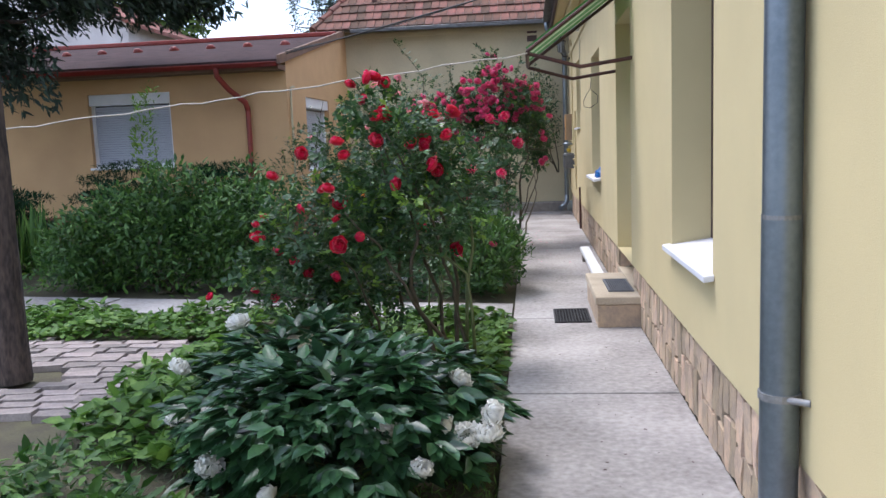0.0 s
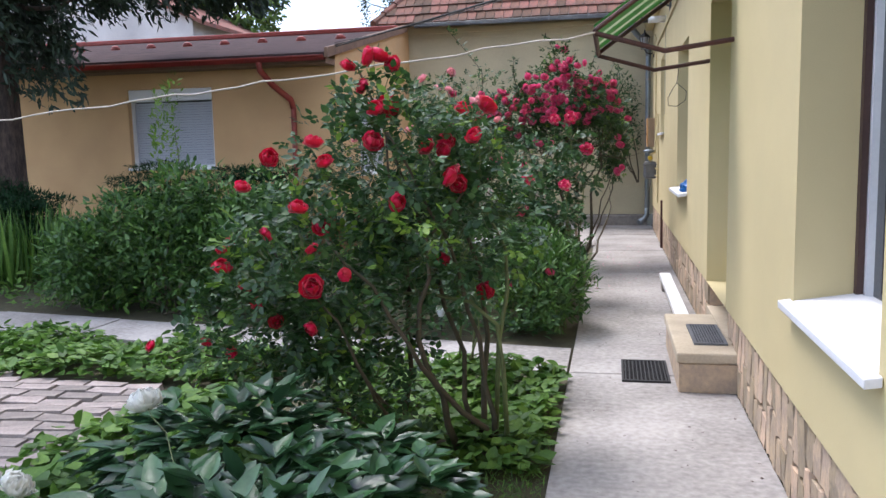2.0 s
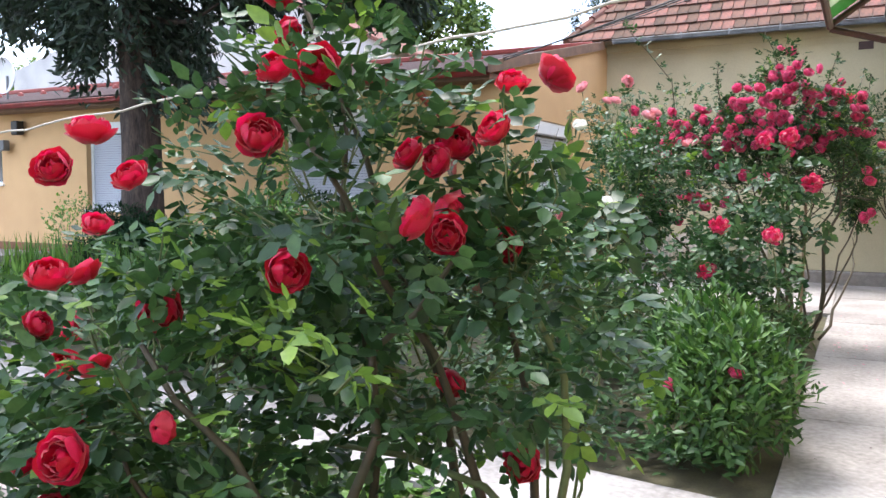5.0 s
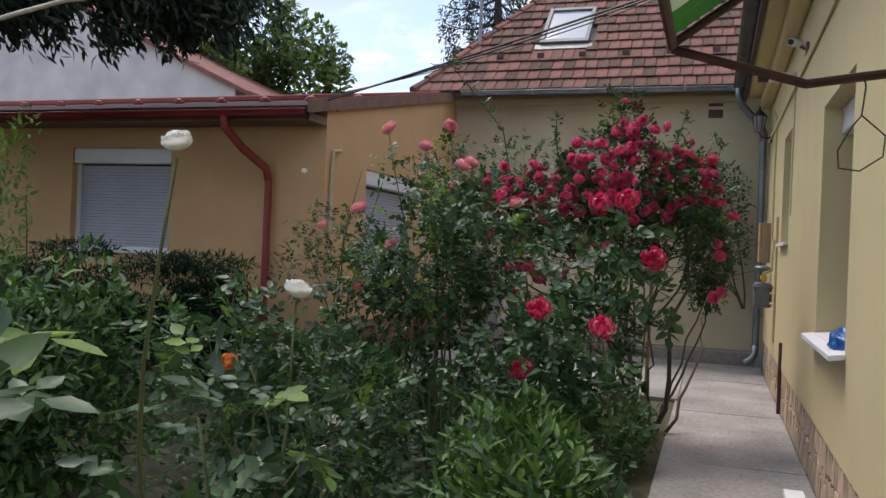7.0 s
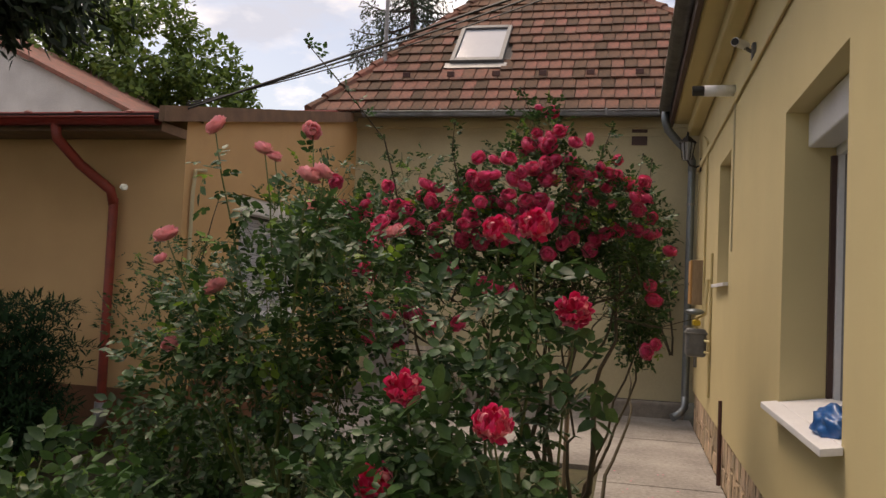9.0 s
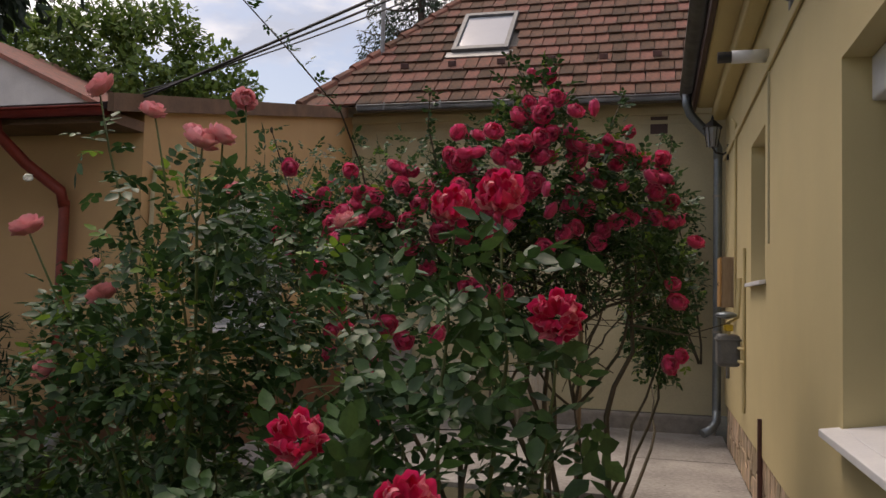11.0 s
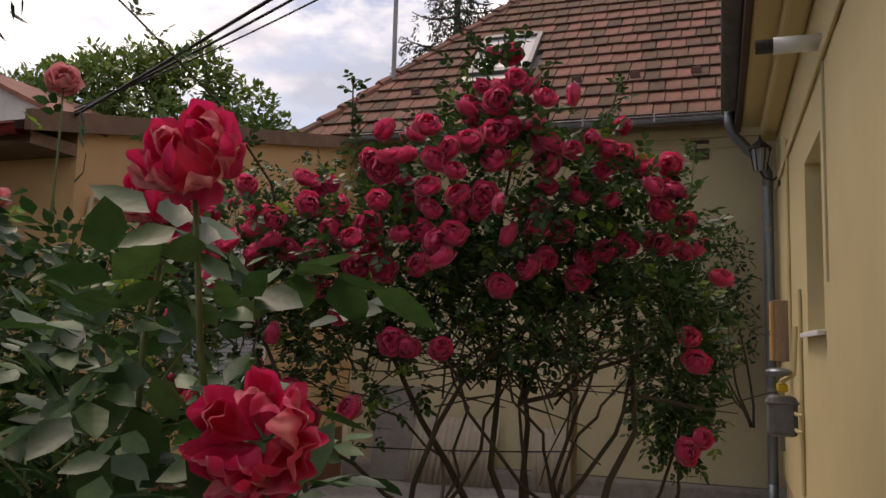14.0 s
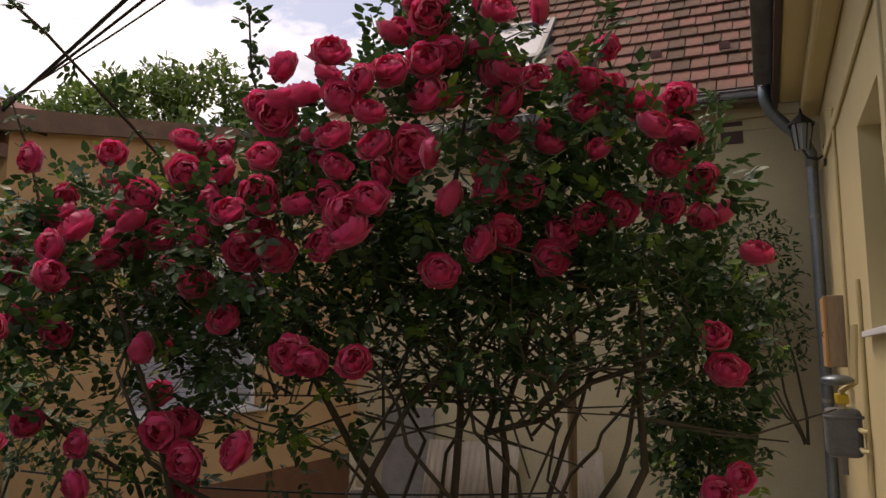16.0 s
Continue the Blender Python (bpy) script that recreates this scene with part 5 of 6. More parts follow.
broad_tree((-15.3, 30.0, 0), 10.0, ((0, 0, 8.5, 2.2, 2.0, 2.2), (-2.4, 0, 8.8, 2.0, 2.0, 2.0), (1.8, 0.5, 7.8, 1.7, 1.6, 1.5), (-4.6, 0.5, 8.8, 1.8, 1.6, 2.0), (2.7, 0, 7.0, 1.2, 1.2, 1.2), (-6.5, 0, 8.6, 1.6, 1.5, 1.8)), 20000, 0.24, "green deciduous tree behind the neighbour's roof", 3)
broad_tree((-36.0, 30.0, 0), 8.0, ((0, 0, 5.5, 3.0, 2.5, 2.2), (4.0, 0, 5.0, 2.5, 2.0, 1.8), (-4.0, 0, 5.2, 2.5, 2.0, 1.8)), 7000, 0.3, "pale green far trees beyond the wing", 4)
spruce((-6.6, 31.0, 0), 14.0, 0.25, 2.9, 4.5, "blue green conifer behind the tiled roof", 60, 24, 5)

# ---- the neighbour's house ----
nb = thing("neighbour_house", (-20.0, 24.0, 0), "neighbour's house with bare grey white gable wall", "house")
raw("wall", [(-8.5, 0, 0), (8.0, 0, 0), (8.0, 0, 5.6), (1.5, 0, 8.6), (-8.5, 0, 6.0), (-8.5, 8, 0), (8.0, 8, 0), (8.0, 8, 5.6), (1.5, 8, 8.6), (-8.5, 8, 6.0)], [(0, 1, 2, 3, 4), (9, 8, 7, 6, 5), (1, 6, 7, 2), (0, 4, 9, 5), (2, 7, 8, 3), (3, 8, 9, 4)], WHITEWALL, nb)
v = [(1.5, -0.15, 8.62), (8.4, -0.15, 5.43), (8.4, 8, 5.43), (1.5, 8, 8.62)]
raw("roof", v + [(x, y, z + 0.12) for x, y, z in v], [(0, 3, 2, 1), (4, 5, 6, 7), (0, 1, 5, 4), (1, 2, 6, 5), (2, 3, 7, 6), (3, 0, 4, 7)], TILE, nb)

# ---- small things ----
awning = thing("awning", (0.86, 7.7, 2.3), "sloping green striped awning on a rusty iron frame", "awning")
A0 = Vector(awning.location)
for y in (7.0, 8.36):
    part("arm", shift(tube([(0.86, y + 0.08, 2.29), (0.42, y + 0.03, 2.23), (-0.03, y, 2.36)], 0.017, sides=8), A0), RUSTIRON, awning)
    part("rafter", shift(tube([(0.86, y + 0.08, 3.02), (-0.03, y, 2.38)], 0.017, sides=8), A0), RUSTIRON, awning)
part("front_bar", shift(tube([(-0.03, 7.0, 2.37), (-0.03, 8.36, 2.37)], 0.018, sides=8), A0), RUSTIRON, awning)
for i in range(10):
    y = 7.0 + i * 0.136
    v = [(-0.04, y, 2.40), (-0.04, y + 0.134, 2.40), (0.86, y + 0.214, 3.05), (0.86, y + 0.08, 3.05)]
    v = [Vector(q) - A0 for q in v]
    raw("strip", v + [q + Vector((0, 0, 0.012)) for q in v], [(0, 3, 2, 1), (4, 5, 6, 7), (0, 1, 5, 4), (1, 2, 6, 5), (2, 3, 7, 6), (3, 0, 4, 7)], PALESHEET if i % 3 == 1 else GREENSHEET, awning)

step = tagged(new("door_step"), "beige stone block step before the house door", "step")
part("tread", boxes((0.50, 0.90, 6.75, 8.06, 0.20, 0.27), bevel=0.012), STEPSTONE, step)
part("riser", boxes((0.515, 0.90, 6.765, 8.04, 0.0, 0.198), bevel=0.008), STONE, step)


def rubber_mat(name, x0, x1, y0, y1, z, material, label):
    m = thing(name, ((x0 + x1) / 2, (y0 + y1) / 2, z), label, "doormat")
    hx, hy = (x1 - x0) / 2, (y1 - y0) / 2
    part("rim", boxes((-hx, hx, -hy, -hy + 0.015, 0, 0.014), (-hx, hx, hy - 0.015, hy, 0, 0.014), (-hx, -hx + 0.015, -hy + 0.015, hy - 0.015, 0, 0.014), (hx - 0.015, hx, -hy + 0.015, hy - 0.015, 0, 0.014)), material, m)
    for i in range(1, 12):
        x = -hx + 2 * hx * i / 12
        part("bar", boxes((x - 0.004, x + 0.004, -hy + 0.015, hy - 0.015, 0.001, 0.012)), material, m)
    for i in range(1, 20):
        y = -hy + 2 * hy * i / 20
        part("cross_bar", boxes((-hx + 0.015, hx - 0.015, y - 0.004, y + 0.004, 0.001, 0.011)), material, m)


rubber_mat("doormat", 0.155, 0.48, 6.96, 7.53, 0.004, RUBBER, "black rubber honeycomb mat on the path")
rubber_mat("doormat", 0.63, 0.85, 6.98, 7.60, 0.271, GREYRUBBER, "grey rubber mat on the stone step")
plank = thing("bench_plank", (0.68, 9.55, 0), "white painted plank laid on two low blocks", "plank")
part("board", boxes((-0.06, 0.06, -1.44, 1.44, 0.12, 0.165), bevel=0.006), WHITEPVC, plank)
for y in (-1.25, 1.2):
    part("block", boxes((-0.05, 0.05, y - 0.1, y + 0.1, 0, 0.119), bevel=0.008), MORTAR, plank)

hang = thing("wire_hanger", (0.60, 8.40, 2.24), "bent wire hook hanging from the awning arm", "hanger")
part("wire", tube([(0, 0, 0.02), (0.01, 0, -0.02), (0, 0, -0.12), (-0.03, 0, -0.16), (-0.07, 0, -0.24), (-0.065, 0, -0.30), (0.0, 0, -0.31), (0.07, 0, -0.26), (0.075, 0, -0.19), (0, 0, -0.12)], 0.003, sides=5), BLACKIRON, hang)

garden_lamp = thing("garden_lamp", (-1.36, 8.44, 0), "small white solar garden lamp on a spike", "garden lamp")
part("spike", tube([(0, 0, 0), (0, 0, 0.14)], 0.008), BLACKIRON, garden_lamp)
part("shade", tube([(0, 0, 0.13), (0, 0, 0.20)], 0.025, 0.045, 14), WHITEPVC, garden_lamp)
dp2 = tagged(new("red_downpipe"), "red painted downpipe at the far end of the wing", "downpipe")
part("shaft", tube([(-17.9, 13.88, 3.0), (-17.9, 13.88, 0.4)], 0.05), REDMETAL, dp2, smooth=True)

# cables
line = thing("clothes_line", (-9.0, 7.5, 0), "pale plastic clothes line strung from the awning across the beds", "clothes line")
pts = arc((-9.0, 7.5, 1.66), (-0.03, 6.97, 2.36), 0.05, 48)
part("cord", tube([Vector(p) + Vector((0, 0, 0.010 * math.sin(i * 1.3) + 0.006 * math.sin(i * 2.9))) - line.location for i, p in enumerate(pts)], 0.0065, sides=6), CORDWHITE, line, smooth=True)
part("end_post", tube([(0, 0.02, 0), (0, 0.02, 1.75)], 0.035, sides=8), WOOD, line, "weathered wooden post")
for i, (b, r) in enumerate((((0.53, 12.0, 3.98), 0.012), ((0.53, 12.25, 4.07), 0.009), ((0.53, 12.5, 4.15), 0.006))):
    cable = thing("power_cable", (-4.2, 13.9, 3.3), "black power cable strung from the wing to the house eave", "cable", "power cables")
    part("strand", tube([p - cable.location for p in arc((-4.2, 13.9, 3.28 + 0.03 * i), b, 0.02 + 0.05 * i, 16)], r, sides=5), BLACKIRON, cable)
mast = thing("antenna_mast", (-4.05, 19.6, 4.6), "thin grey mast on the hip of the roof", "mast")
mast_pole = part("pole", tube([(0, 0, 0), (0, 0, 5.0)], 0.035, sides=8), OLDZINC, mast)
for z in (2.3, 2.75):
    part("insulator", tube([(0.0, -0.02, z), (0.14, -0.02, z), (0.14, -0.02, z + 0.1)], 0.02, sides=6), BLACKIRON, mast_pole, "black insulator")

# wall fittings
lan = thing("wall_lantern", (0.86, 17.75, 3.46), "black iron wall lantern on a scroll bracket", "lantern")
part("bracket", tube([(0.0, 0, -0.05), (-0.06, 0, -0.09), (-0.14, 0, -0.07), (-0.18, 0, 0.0)], 0.012, sides=6), BLACKIRON, lan)
part("back_plate", boxes((-0.02, -0.002, -0.05, 0.05, -0.15, 0.02), bevel=0.005), BLACKIRON, lan)
bm = bmesh.new()
bmesh.ops.create_cone(bm, segments=6, radius1=0.055, radius2=0.09, depth=0.22, cap_ends=True, matrix=Matrix.Translation((-0.18, 0, 0.11)))
pane = part("glass", bm, SKYGLASS, lan)
for k in range(6):
    a = 2 * math.pi * k / 6
    part("frame_bar", tube([(-0.18 + 0.058 * math.cos(a), 0.058 * math.sin(a), 0.0), (-0.18 + 0.094 * math.cos(a), 0.094 * math.sin(a), 0.22)], 0.008, sides=4), BLACKIRON, pane, "black iron bar")
bm = bmesh.new()
bmesh.ops.create_cone(bm, segments=6, radius1=0.125, radius2=0.03, depth=0.09, cap_ends=True, matrix=Matrix.Translation((-0.18, 0, 0.265)))
cap = part("cap", bm, BLACKIRON, lan)
part("finial", tube([(-0.18, 0, 0.31), (-0.18, 0, 0.37)], 0.02, 0.008), BLACKIRON, cap)

seccam = thing("security_camera", (0.86, 13.08, 3.49), "small white wall camera on a bracket", "security camera")
part("base", boxes((-0.03, -0.002, -0.04, 0.04, -0.06, 0.06), bevel=0.008), METERGREY, seccam)
part("arm", tube([(-0.03, 0, 0.0), (-0.09, -0.02, 0.03)], 0.014), METERGREY, seccam)
cam_body = part("body", tube([(-0.07, 0.02, 0.05), (-0.16, -0.13, 0.035)], 0.033, sides=14), WHITEPVC, seccam)
part("lens", tube([(-0.158, -0.128, 0.0355), (-0.163, -0.138, 0.034)], 0.026, sides=14), RUBBER, cam_body, "black lens")

flue = thing("wall_flue", (0.86, 14.28, 3.5), "cream boiler flue pipe with dark grille through the wall", "flue")
part("tube", tube([(0, 0, 0), (-0.26, 0, 0)], 0.05, sides=16), WHITEPVC, flue, smooth=True)
part("grille", tube([(-0.26, 0, 0), (-0.36, 0, 0)], 0.043, sides=12), BLACKIRON, flue)
wc = thing("wall_cable", (0.855, 14.2, 2.09), "thin cream conduit fixed up the wall", "cable")
part("cable", tube([(0, 0, 0), (0, 0, 1.28)], 0.011, sides=6), CREAM_OLD, wc)

meter = thing("gas_meter", (0.86, 16.08, 1.14), "grey gas meter with yellow valves on the wall", "gas meter")
part("body", boxes((-0.24, -0.03, -0.14, 0.14, -0.08, 0.22), bevel=0.035), METERGREY, meter, smooth=False)
part("flange", boxes((-0.25, -0.02, -0.15, 0.15, 0.16, 0.18), bevel=0.006), METERGREY, meter)
for y in (-0.08, 0.08):
    riser = part("pipe", tube([(-0.13, y, 0.2), (-0.13, y, 0.33), (-0.05, y, 0.38), (-0.03, y, 0.75)], 0.016), CREAM, meter)
    part("valve", boxes((-0.165, -0.095, y - 0.035, y + 0.035, 0.25, 0.31), bevel=0.01), YELLOW, riser, "yellow gas valve")
bm = bmesh.new()
bmesh.ops.create_uvsphere(bm, u_segments=16, v_segments=8, radius=0.1, matrix=Matrix.Translation((-0.16, -0.12, 0.40)) @ Matrix.Diagonal((1, 1, 0.35, 1)))
part("regulator", bm, ZINC, meter, "round zinc pressure regulator", smooth=True)
part("lower_pipe", tube([(-0.13, 0.05, -0.08), (-0.13, 0.05, -0.2)], 0.018), OLDZINC, meter)
for z in (0.1, -0.02):
    part("wall_pipe", tube([(-0.02, -0.35, z), (-0.05, -0.3, z), (-0.05, -0.15, z)], 0.014), CREAM, meter)
cab = thing("wall_cabinet", (0.86, 16.93, 1.87), "small pine wall cabinet above the meter", "cabinet")
part("body", boxes((-0.14, -0.002, -0.17, 0.17, -0.26, 0.26), bevel=0.006), WOOD, cab)
cab_door = part("cabinet_door", boxes((-0.162, -0.142, -0.165, 0.165, -0.255, 0.255), bevel=0.004), PINE, cab, "pale pine door")
part("hook", tube([(-0.165, -0.10, 0.0), (-0.18, -0.10, -0.02), (-0.165, -0.10, -0.04)], 0.004, sides=5), BLACKIRON, cab_door, "small iron hook")
groove = thing("conduit", (0.845, 15.82, 0.66), "painted conduit running up the wall", "conduit")
part("pipe", tube([(0, 0, 0), (0, 0, 1.45), (0, 0.0, 1.5)], 0.014, sides=8), CREAM, groove)
part("upper_pipe", tube([(0, 0.9, 0.9), (0, 0.9, 2.85), (0, 1.4, 3.0)], 0.013, sides=8), CREAM, groove)
corner_pipe = thing("wall_conduit", (0.86, 14.63, 0.02), "dark conduit in the plinth joint", "conduit")
part("pipe", tube([(-0.012, 0, 0), (-0.012, 0, 0.75)], 0.02, sides=8), RUSTIRON, corner_pipe)

bag = thing("plastic_bag", (0.90, 10.66, 1.112), "crumpled blue plastic bag on the white sill", "bag")
bm = bmesh.new()
bmesh.ops.create_icosphere(bm, subdivisions=4, radius=1.0)
for q in bm.verts:
    c = q.co.copy()
    r = 1 + 0.30 * noise.noise(c * 2.3) + 0.14 * noise.noise(c * 6.0)
    q.co = Vector((c.x * 0.085 * r, c.y * 0.15 * r, max(c.z, -0.55) * 0.085 * r + 0.04))
part("bag_body", bm, BLUEBAG, bag, smooth=True)

litter_p = np.column_stack((RNG.uniform(-0.12, 0.84, 170), RNG.uniform(1.0, 18.0, 170), np.full(170, 0.006)))
litter_w = np.column_stack((RNG.normal(size=(170, 2)), np.full(170, 0.05)))
litter = leaves("leaf_litter", litter_p, litter_w, np.tile((0.05, 0.02, 1.0), (170, 1)), RNG.uniform(0.008, 0.028, 170), 0.6, DARKWOOD, None, 0.1, 0.0)
tagged(litter, "scattered dry leaf bits on the concrete path", "litter", kind="stuff")
petal_p = np.column_stack((RNG.uniform(-0.1, 0.5, 40), RNG.uniform(10.5, 15.0, 40), np.full(40, 0.007)))
petals = leaves("fallen_petals", petal_p, np.column_stack((RNG.normal(size=(40, 2)), np.full(40, 0.05))), np.tile((0.05, 0.02, 1.0), (40, 1)), RNG.uniform(0.012, 0.03, 40), 0.9, CRIMSON, None, 0.1, 0.0)
tagged(petals, "fallen crimson petals on the concrete path", "petals", kind="stuff")

# things leaning on the end wall
bd = thing("fibre_board", (-3.52, 18.72, 0.02), "grey fibre board leaning on the end wall", "board")
bm = boxes((-0.3, 0.3, -0.012, 0.012, 0.0, 1.13))
bmesh.ops.rotate(bm, verts=bm.verts, cent=(0, 0, 0), matrix=Matrix.Rotation(radians(-8), 3, "X"))
part("panel", bm, BOARD, bd)
for x, w, h, tilt in ((-2.80, 1.05, 0.78, 4), (-1.52, 0.5, 0.72, -3)):
    cs = thing("corrugated_sheet", (x, 18.66, 0.02), "pale corrugated sheet leaning on the end wall", "sheet", "corrugated sheets")
    n = int(w / 0.012)
    vs, fs = [], []
    for i in range(n + 1):
        xx = -w / 2 + w * i / n
        yy = 0.014 * math.sin(xx * 2 * math.pi / 0.075)
        vs += [(xx, yy, 0.0), (xx + 0.02 * tilt, yy + 0.13 * h / 0.85, h), (xx, yy + 0.006, 0.0), (xx + 0.02 * tilt, yy + 0.006 + 0.13 * h / 0.85, h)]
        if i:
            a, b = 4 * (i - 1), 4 * i
            fs += [(a, b, b + 1, a + 1), (a + 2, a + 3, b + 3, b + 2), (a + 1, b + 1, b + 3, a + 3), (a, a + 2, b + 2, b)]
    raw("panel", vs, fs, CORRUG, cs, smooth=True)
post = thing("plant_stake", (-0.43, 13.36, 0), "pale wooden stake tied to the rose arch", "stake")
part("pole", tube([(0, 0, 0), (0.02, 0.02, 1.86)], 0.018), WOOD, post)
wire = thing("support_wire", (-2.6, 12.6, 0.9), "thin dark wire strung along the roses", "wire")
part("strand", tube([p - wire.location for p in arc((-3.5, 12.9, 0.8), (-0.43, 13.34, 0.80), 0.05, 10)], 0.005, sides=4), BLACKIRON, wire)
part("upper_strand", tube([p - wire.location for p in arc((-2.5, 12.7, 1.25), (-0.43, 13.34, 1.18), 0.04, 10)], 0.005, sides=4), BLACKIRON, wire)

vine = shrub("wall_vine", ((0.35, 18.4, 2.5, 0.4, 0.3, 0.6), (0.1, 18.5, 2.1, 0.35, 0.25, 0.4), (0.5, 18.3, 1.9, 0.3, 0.25, 0.4)), 1500, 0.07, 0.45, ROSELEAF, "dark climbing shrub in the corner of the end wall", "climber", upward=0.2, stems=0)
canes(vine, (0.68, 18.5, 0.9), [(0.2, 18.45, 2.3), (0.35, 18.4, 2.9), (0.0, 18.5, 2.0), (0.5, 18.4, 2.1)], 0.014)

lamp = thing("wall_lamp", (-14.12, 13.98, 2.75), "dark lantern beside the small window", "lamp")
part("body", boxes((-0.09, 0.09, -0.2, -0.04, -0.16, 0.1), bevel=0.02), BLACKIRON, lamp)
part("arm", tube([(0, 0, 0.05), (0, -0.1, 0.1)], 0.015), BLACKIRON, lamp)
lamp2 = thing("floodlight", (-14.55, 13.97, 2.4), "grey floodlight on the orange wall", "floodlight")
part("head", boxes((-0.13, 0.13, -0.2, -0.06, -0.1, 0.1), bevel=0.02), METERGREY, lamp2)
part("bracket", tube([(0, 0.01, 0), (0, -0.08, 0)], 0.02), METERGREY, lamp2)
dish = thing("satellite_dish", (-16.0, 14.9, 3.5), "white satellite dish on the wing's roof", "satellite dish")
bm = bmesh.new()
bmesh.ops.create_uvsphere(bm, u_segments=20, v_segments=10, radius=0.38, matrix=Matrix.Diagonal((1, 0.35, 1, 1)))
bmesh.ops.bisect_plane(bm, geom=bm.verts[:] + bm.edges[:] + bm.faces[:], plane_co=(0, 0, 0), plane_no=(0, -1, 0), clear_outer=True)
bmesh.ops.translate(bm, verts=bm.verts, vec=(0, 0, 0.45))
part("reflector", bm, WHITEPVC, dish, smooth=True)
part("pole", tube([(0, 0.1, -0.1), (0, 0.1, 0.45)], 0.025), OLDZINC, dish)

# ---- pieces: cladding stones, roof tiles, pavers ----


def stone_mesh(w, h, seed):
    rng = random.Random(seed)
    bm = bmesh.new()
    pts = []
    for a, b in ((-1, -1), (0.1, -1), (1, -1), (1, 0.2), (1, 1), (-0.2, 1), (-1, 1), (-1, -0.1)):
        pts.append((a * w / 2 * rng.uniform(0.72, 1.06), b * h / 2 * rng.uniform(0.80, 1.05)))
    back = [bm.verts.new((0.0, y, z)) for y, z in pts]
    front = [bm.verts.new((-0.026 - rng.uniform(0, 0.008), y * 0.965, z * 0.965)) for y, z in pts]
    bm.faces.new(front[::-1])
    for i in range(len(pts)):
        j = (i + 1) % len(pts)
        bm.faces.new((back[i], back[j], front[j], front[i]))
    bmesh.ops.recalc_face_normals(bm, faces=bm.faces[:])
    me = bpy.data.meshes.new("stone")
    bm.to_mesh(me)
    bm.free()
    me.materials.append(STONE)
    return me


plinth = tagged(new("plinth"), "crazy-paved beige sandstone cladding at the wall's foot", "plinth", kind="structure")
stones = [stone_mesh(0.142, 0.29, s) for s in range(6)] + [stone_mesh(0.142, 0.19, s) for s in range(6, 12)]
rng = random.Random(3)
for y0, y1 in ((0.9, 7.15), (8.45, 17.9)):
    y = y0
    while y < y1:
        low = rng.random() < 0.5
        for z, tall in ((0.14, True), (0.375, False)) if low else ((0.095, False), (0.33, True)):
            s = new("stone", stones[rng.randrange(6) + (0 if tall else 6)])
            s.parent, s.location = plinth, (0.906, y + 0.06 + rng.uniform(-0.02, 0.02), z)
            s.rotation_euler = (radians(rng.choice((0, 180)) + rng.uniform(-13, 13)), 0, 0)
        y += 0.124


def tile_mesh(w, length, seed):
    rng = random.Random(seed)
    bm = bmesh.new()
    vs = box(bm, -w / 2 + 0.006, w / 2 - 0.006, 0.0, length, -0.012, 0.012)
    for q in vs:
        q.co.z += 0.042 * (1 - q.co.y / length) + rng.uniform(-0.002, 0.002)
        q.co.x += rng.uniform(-0.003, 0.003)
    me = bpy.data.meshes.new("tile")
    bm.to_mesh(me)
    bm.free()
    me.materials.append(TILE)
    return me


tiles = [tile_mesh(0.19, 0.40, s) for s in range(6)]
far_v, far_f = [], []
slope_len = 4.1 * math.hypot(1, SLOPE)
s = 0.0
while s < slope_len - 0.2:
    f = (s + 0.15) / slope_len
    x0, x1 = -4.90 + f * (apex[0] + 4.72), 3.3 + f * (apex[0] + 0.2 - 3.3)
    x = x0 + 0.13 + rng.uniform(-0.05, 0.05)
    while x < min(x1, 2.2):
        if not (-2.95 < x < -2.05 and 1.15 < s + 0.15 < 2.65):
            me = tiles[rng.randrange(6)]
            m = Matrix.Translation(on_roof(x, s - 0.05 + rng.uniform(-0.008, 0.008), 0.03 + rng.uniform(0, 0.006))) @ pose(0, 0, 0, ANGLE, 0, rng.uniform(-1.2, 1.2))
            if s < 3.1:
                t = new("tile", me)
                t.parent = roof_e
                t.matrix_world = m
            else:
                first = len(far_v)
                far_v += [tuple(m @ q.co) for q in me.vertices]
                far_f += [tuple(first + i for i in p.vertices) for p in me.polygons]
        x += 0.19
    s += 0.30
tagged(raw("upper_tiles", far_v, far_f, TILE, roof_e), kind="stuff")
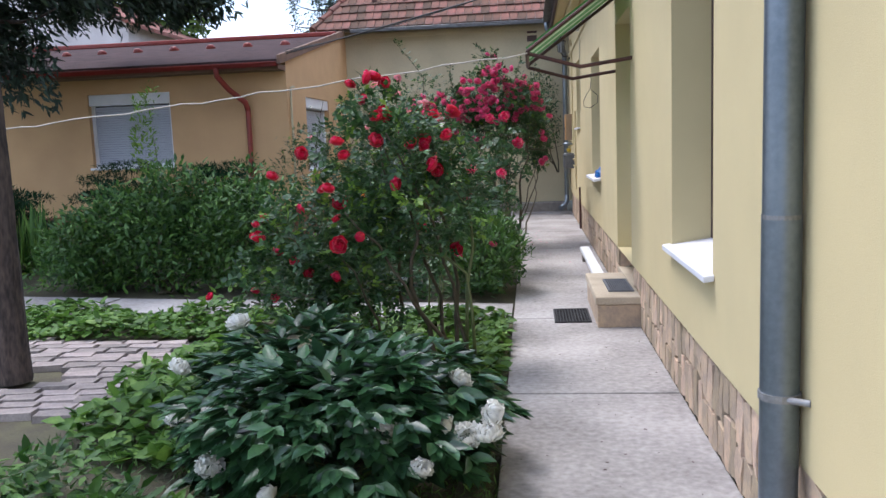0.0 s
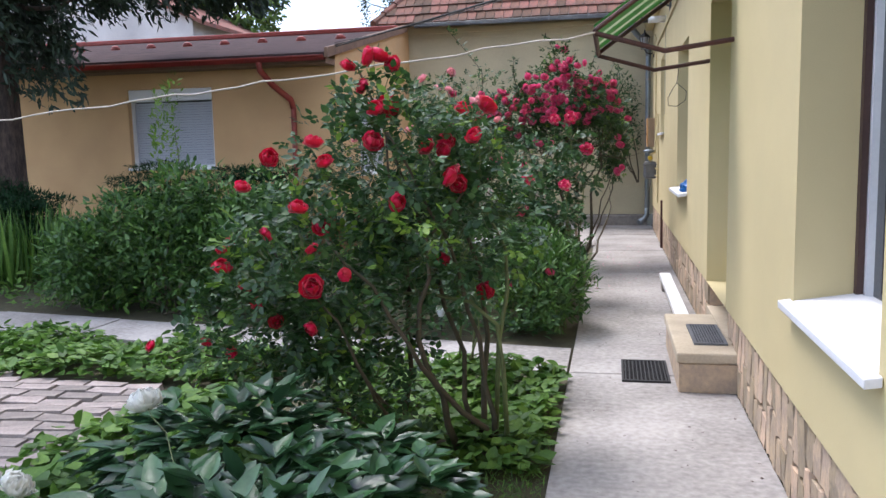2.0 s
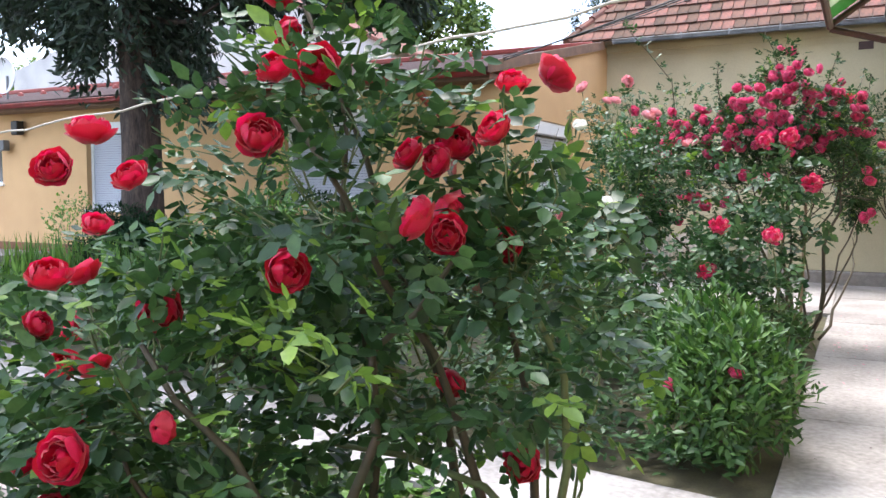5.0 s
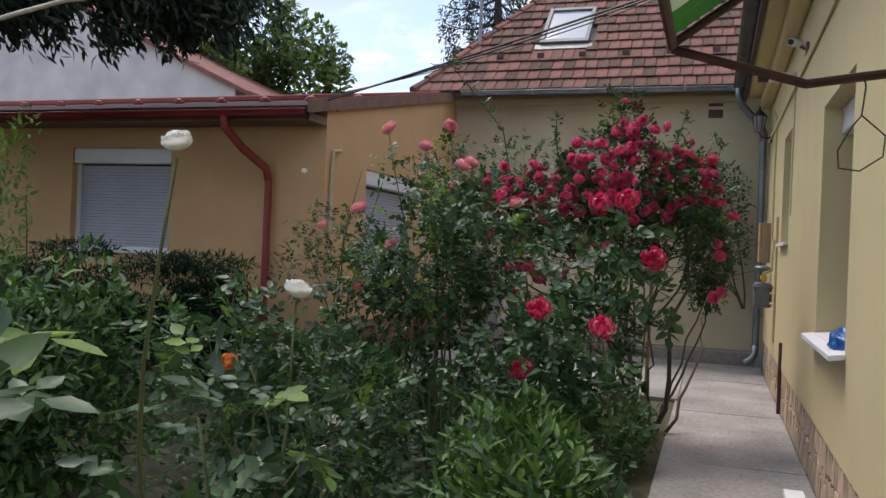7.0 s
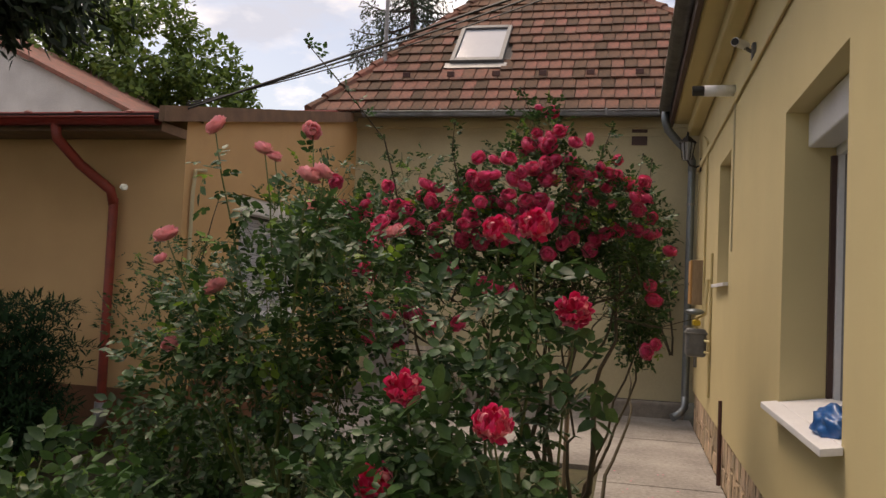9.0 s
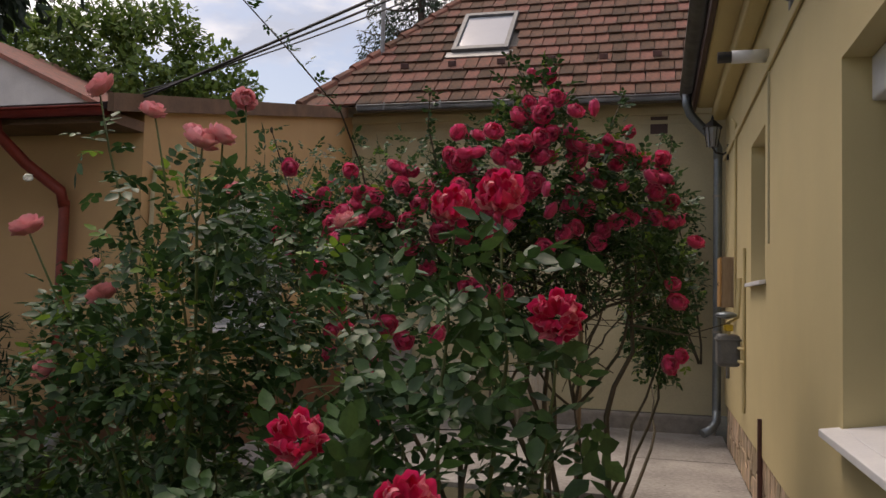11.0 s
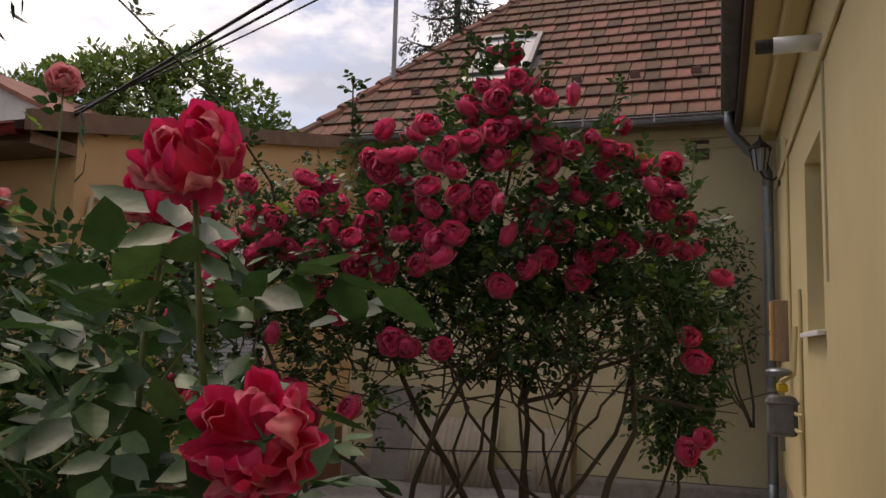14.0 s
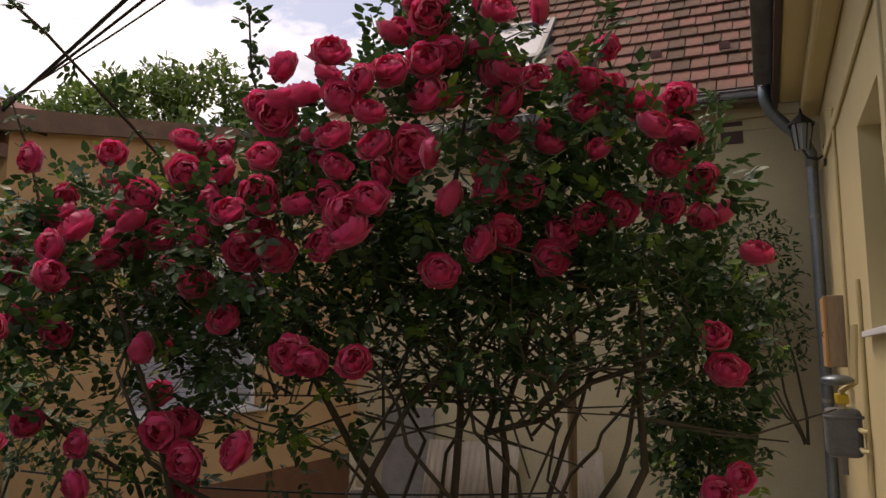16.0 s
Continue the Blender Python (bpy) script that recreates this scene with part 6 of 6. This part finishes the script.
# ridge tiles along the hips
for side_x, end_x in ((-4.90, apex[0]), (3.3, apex[0] + 0.2)):
    a, b = Vector((side_x, EAVE_Y, EAVE_Z)), Vector((end_x, apex[1], apex[2]))
    n = int((b - a).length / 0.36)
    for i in range(n):
        p, q = a.lerp(b, i / n), a.lerp(b, (i + 1.12) / n)
        part("hip_tile", tube([p + Vector((0, 0, 0.03)), q + Vector((0, 0, 0.01))], 0.11, 0.085, 8), TILE, roof_e)
for i in range(6):
    x = -3.55 + i * 0.72
    c = on_roof(x, 0.95, 0.06)
    part("snow_hook", boxes((c.x - 0.06, c.x + 0.06, c.y - 0.03, c.y + 0.01, c.z, c.z + 0.09), bevel=0.01), RUSTIRON, roof_e)

paving = tagged(new("brick_paving"), "worn pale clay pavers with mossy joints", "paving", kind="structure")


def paver_mesh(seed):
    rng = random.Random(seed)
    bm = bmesh.new()
    vs = box(bm, -0.135, 0.135, -0.065, 0.065, -0.06, 0.02)
    top = [q for q in vs if q.co.z > 0]
    for q in top:
        q.co.x *= rng.uniform(0.9, 0.98)
        q.co.y *= rng.uniform(0.85, 0.97)
        q.co.z += rng.uniform(-0.006, 0.006)
    me = bpy.data.meshes.new("paver")
    bm.to_mesh(me)
    bm.free()
    me.materials.append(PAVER)
    return me


pavers = [paver_mesh(s) for s in range(6)]
count = 0
far = bmesh.new()
for j in range(16):
    y = 4.55 + j * 0.142
    for i in range(24):
        x = -2.75 - i * 0.285 - (0.14 if j % 2 else 0) + (0.06 * j if j < 4 else 0.1 * math.sin(j)) - 0.06 * max(0, j - 9)
        if (x + 3.82) ** 2 + (y - 5.30) ** 2 < 0.10 or y > 6.4 + 0.03 * i:
            continue
        m = pose(x + rng.uniform(-0.01, 0.01), y + rng.uniform(-0.01, 0.01) + 0.05 * math.sin(x), rng.uniform(-0.005, 0.005), rng.uniform(-1, 1), rng.uniform(-1, 1), rng.uniform(-5, 5) + 6)
        if count < 300:
            o = new("paver", pavers[rng.randrange(6)])
            o.parent, o.matrix_world = paving, m
            count += 1
        else:
            g = far.verts[:]
            far.from_mesh(pavers[rng.randrange(6)])
            far.verts.ensure_lookup_table()
            bmesh.ops.transform(far, matrix=m, verts=far.verts[len(g):])
tagged(part("paver", far, PAVER, paving), kind="stuff")

# the garden lies turned by a hair against the house wall
GARDEN = ("rose bush", "peony", "shrub", "perennial", "juniper", "ground cover", "iris", "tree", "paving", "climber", "garden lamp")
for ob in [o for o in scene.objects if o.parent is None and o.get("category", "") in GARDEN]:
    ob.matrix_basis = pose(0, 0, 0, 0, 0, 0.4) @ ob.matrix_basis
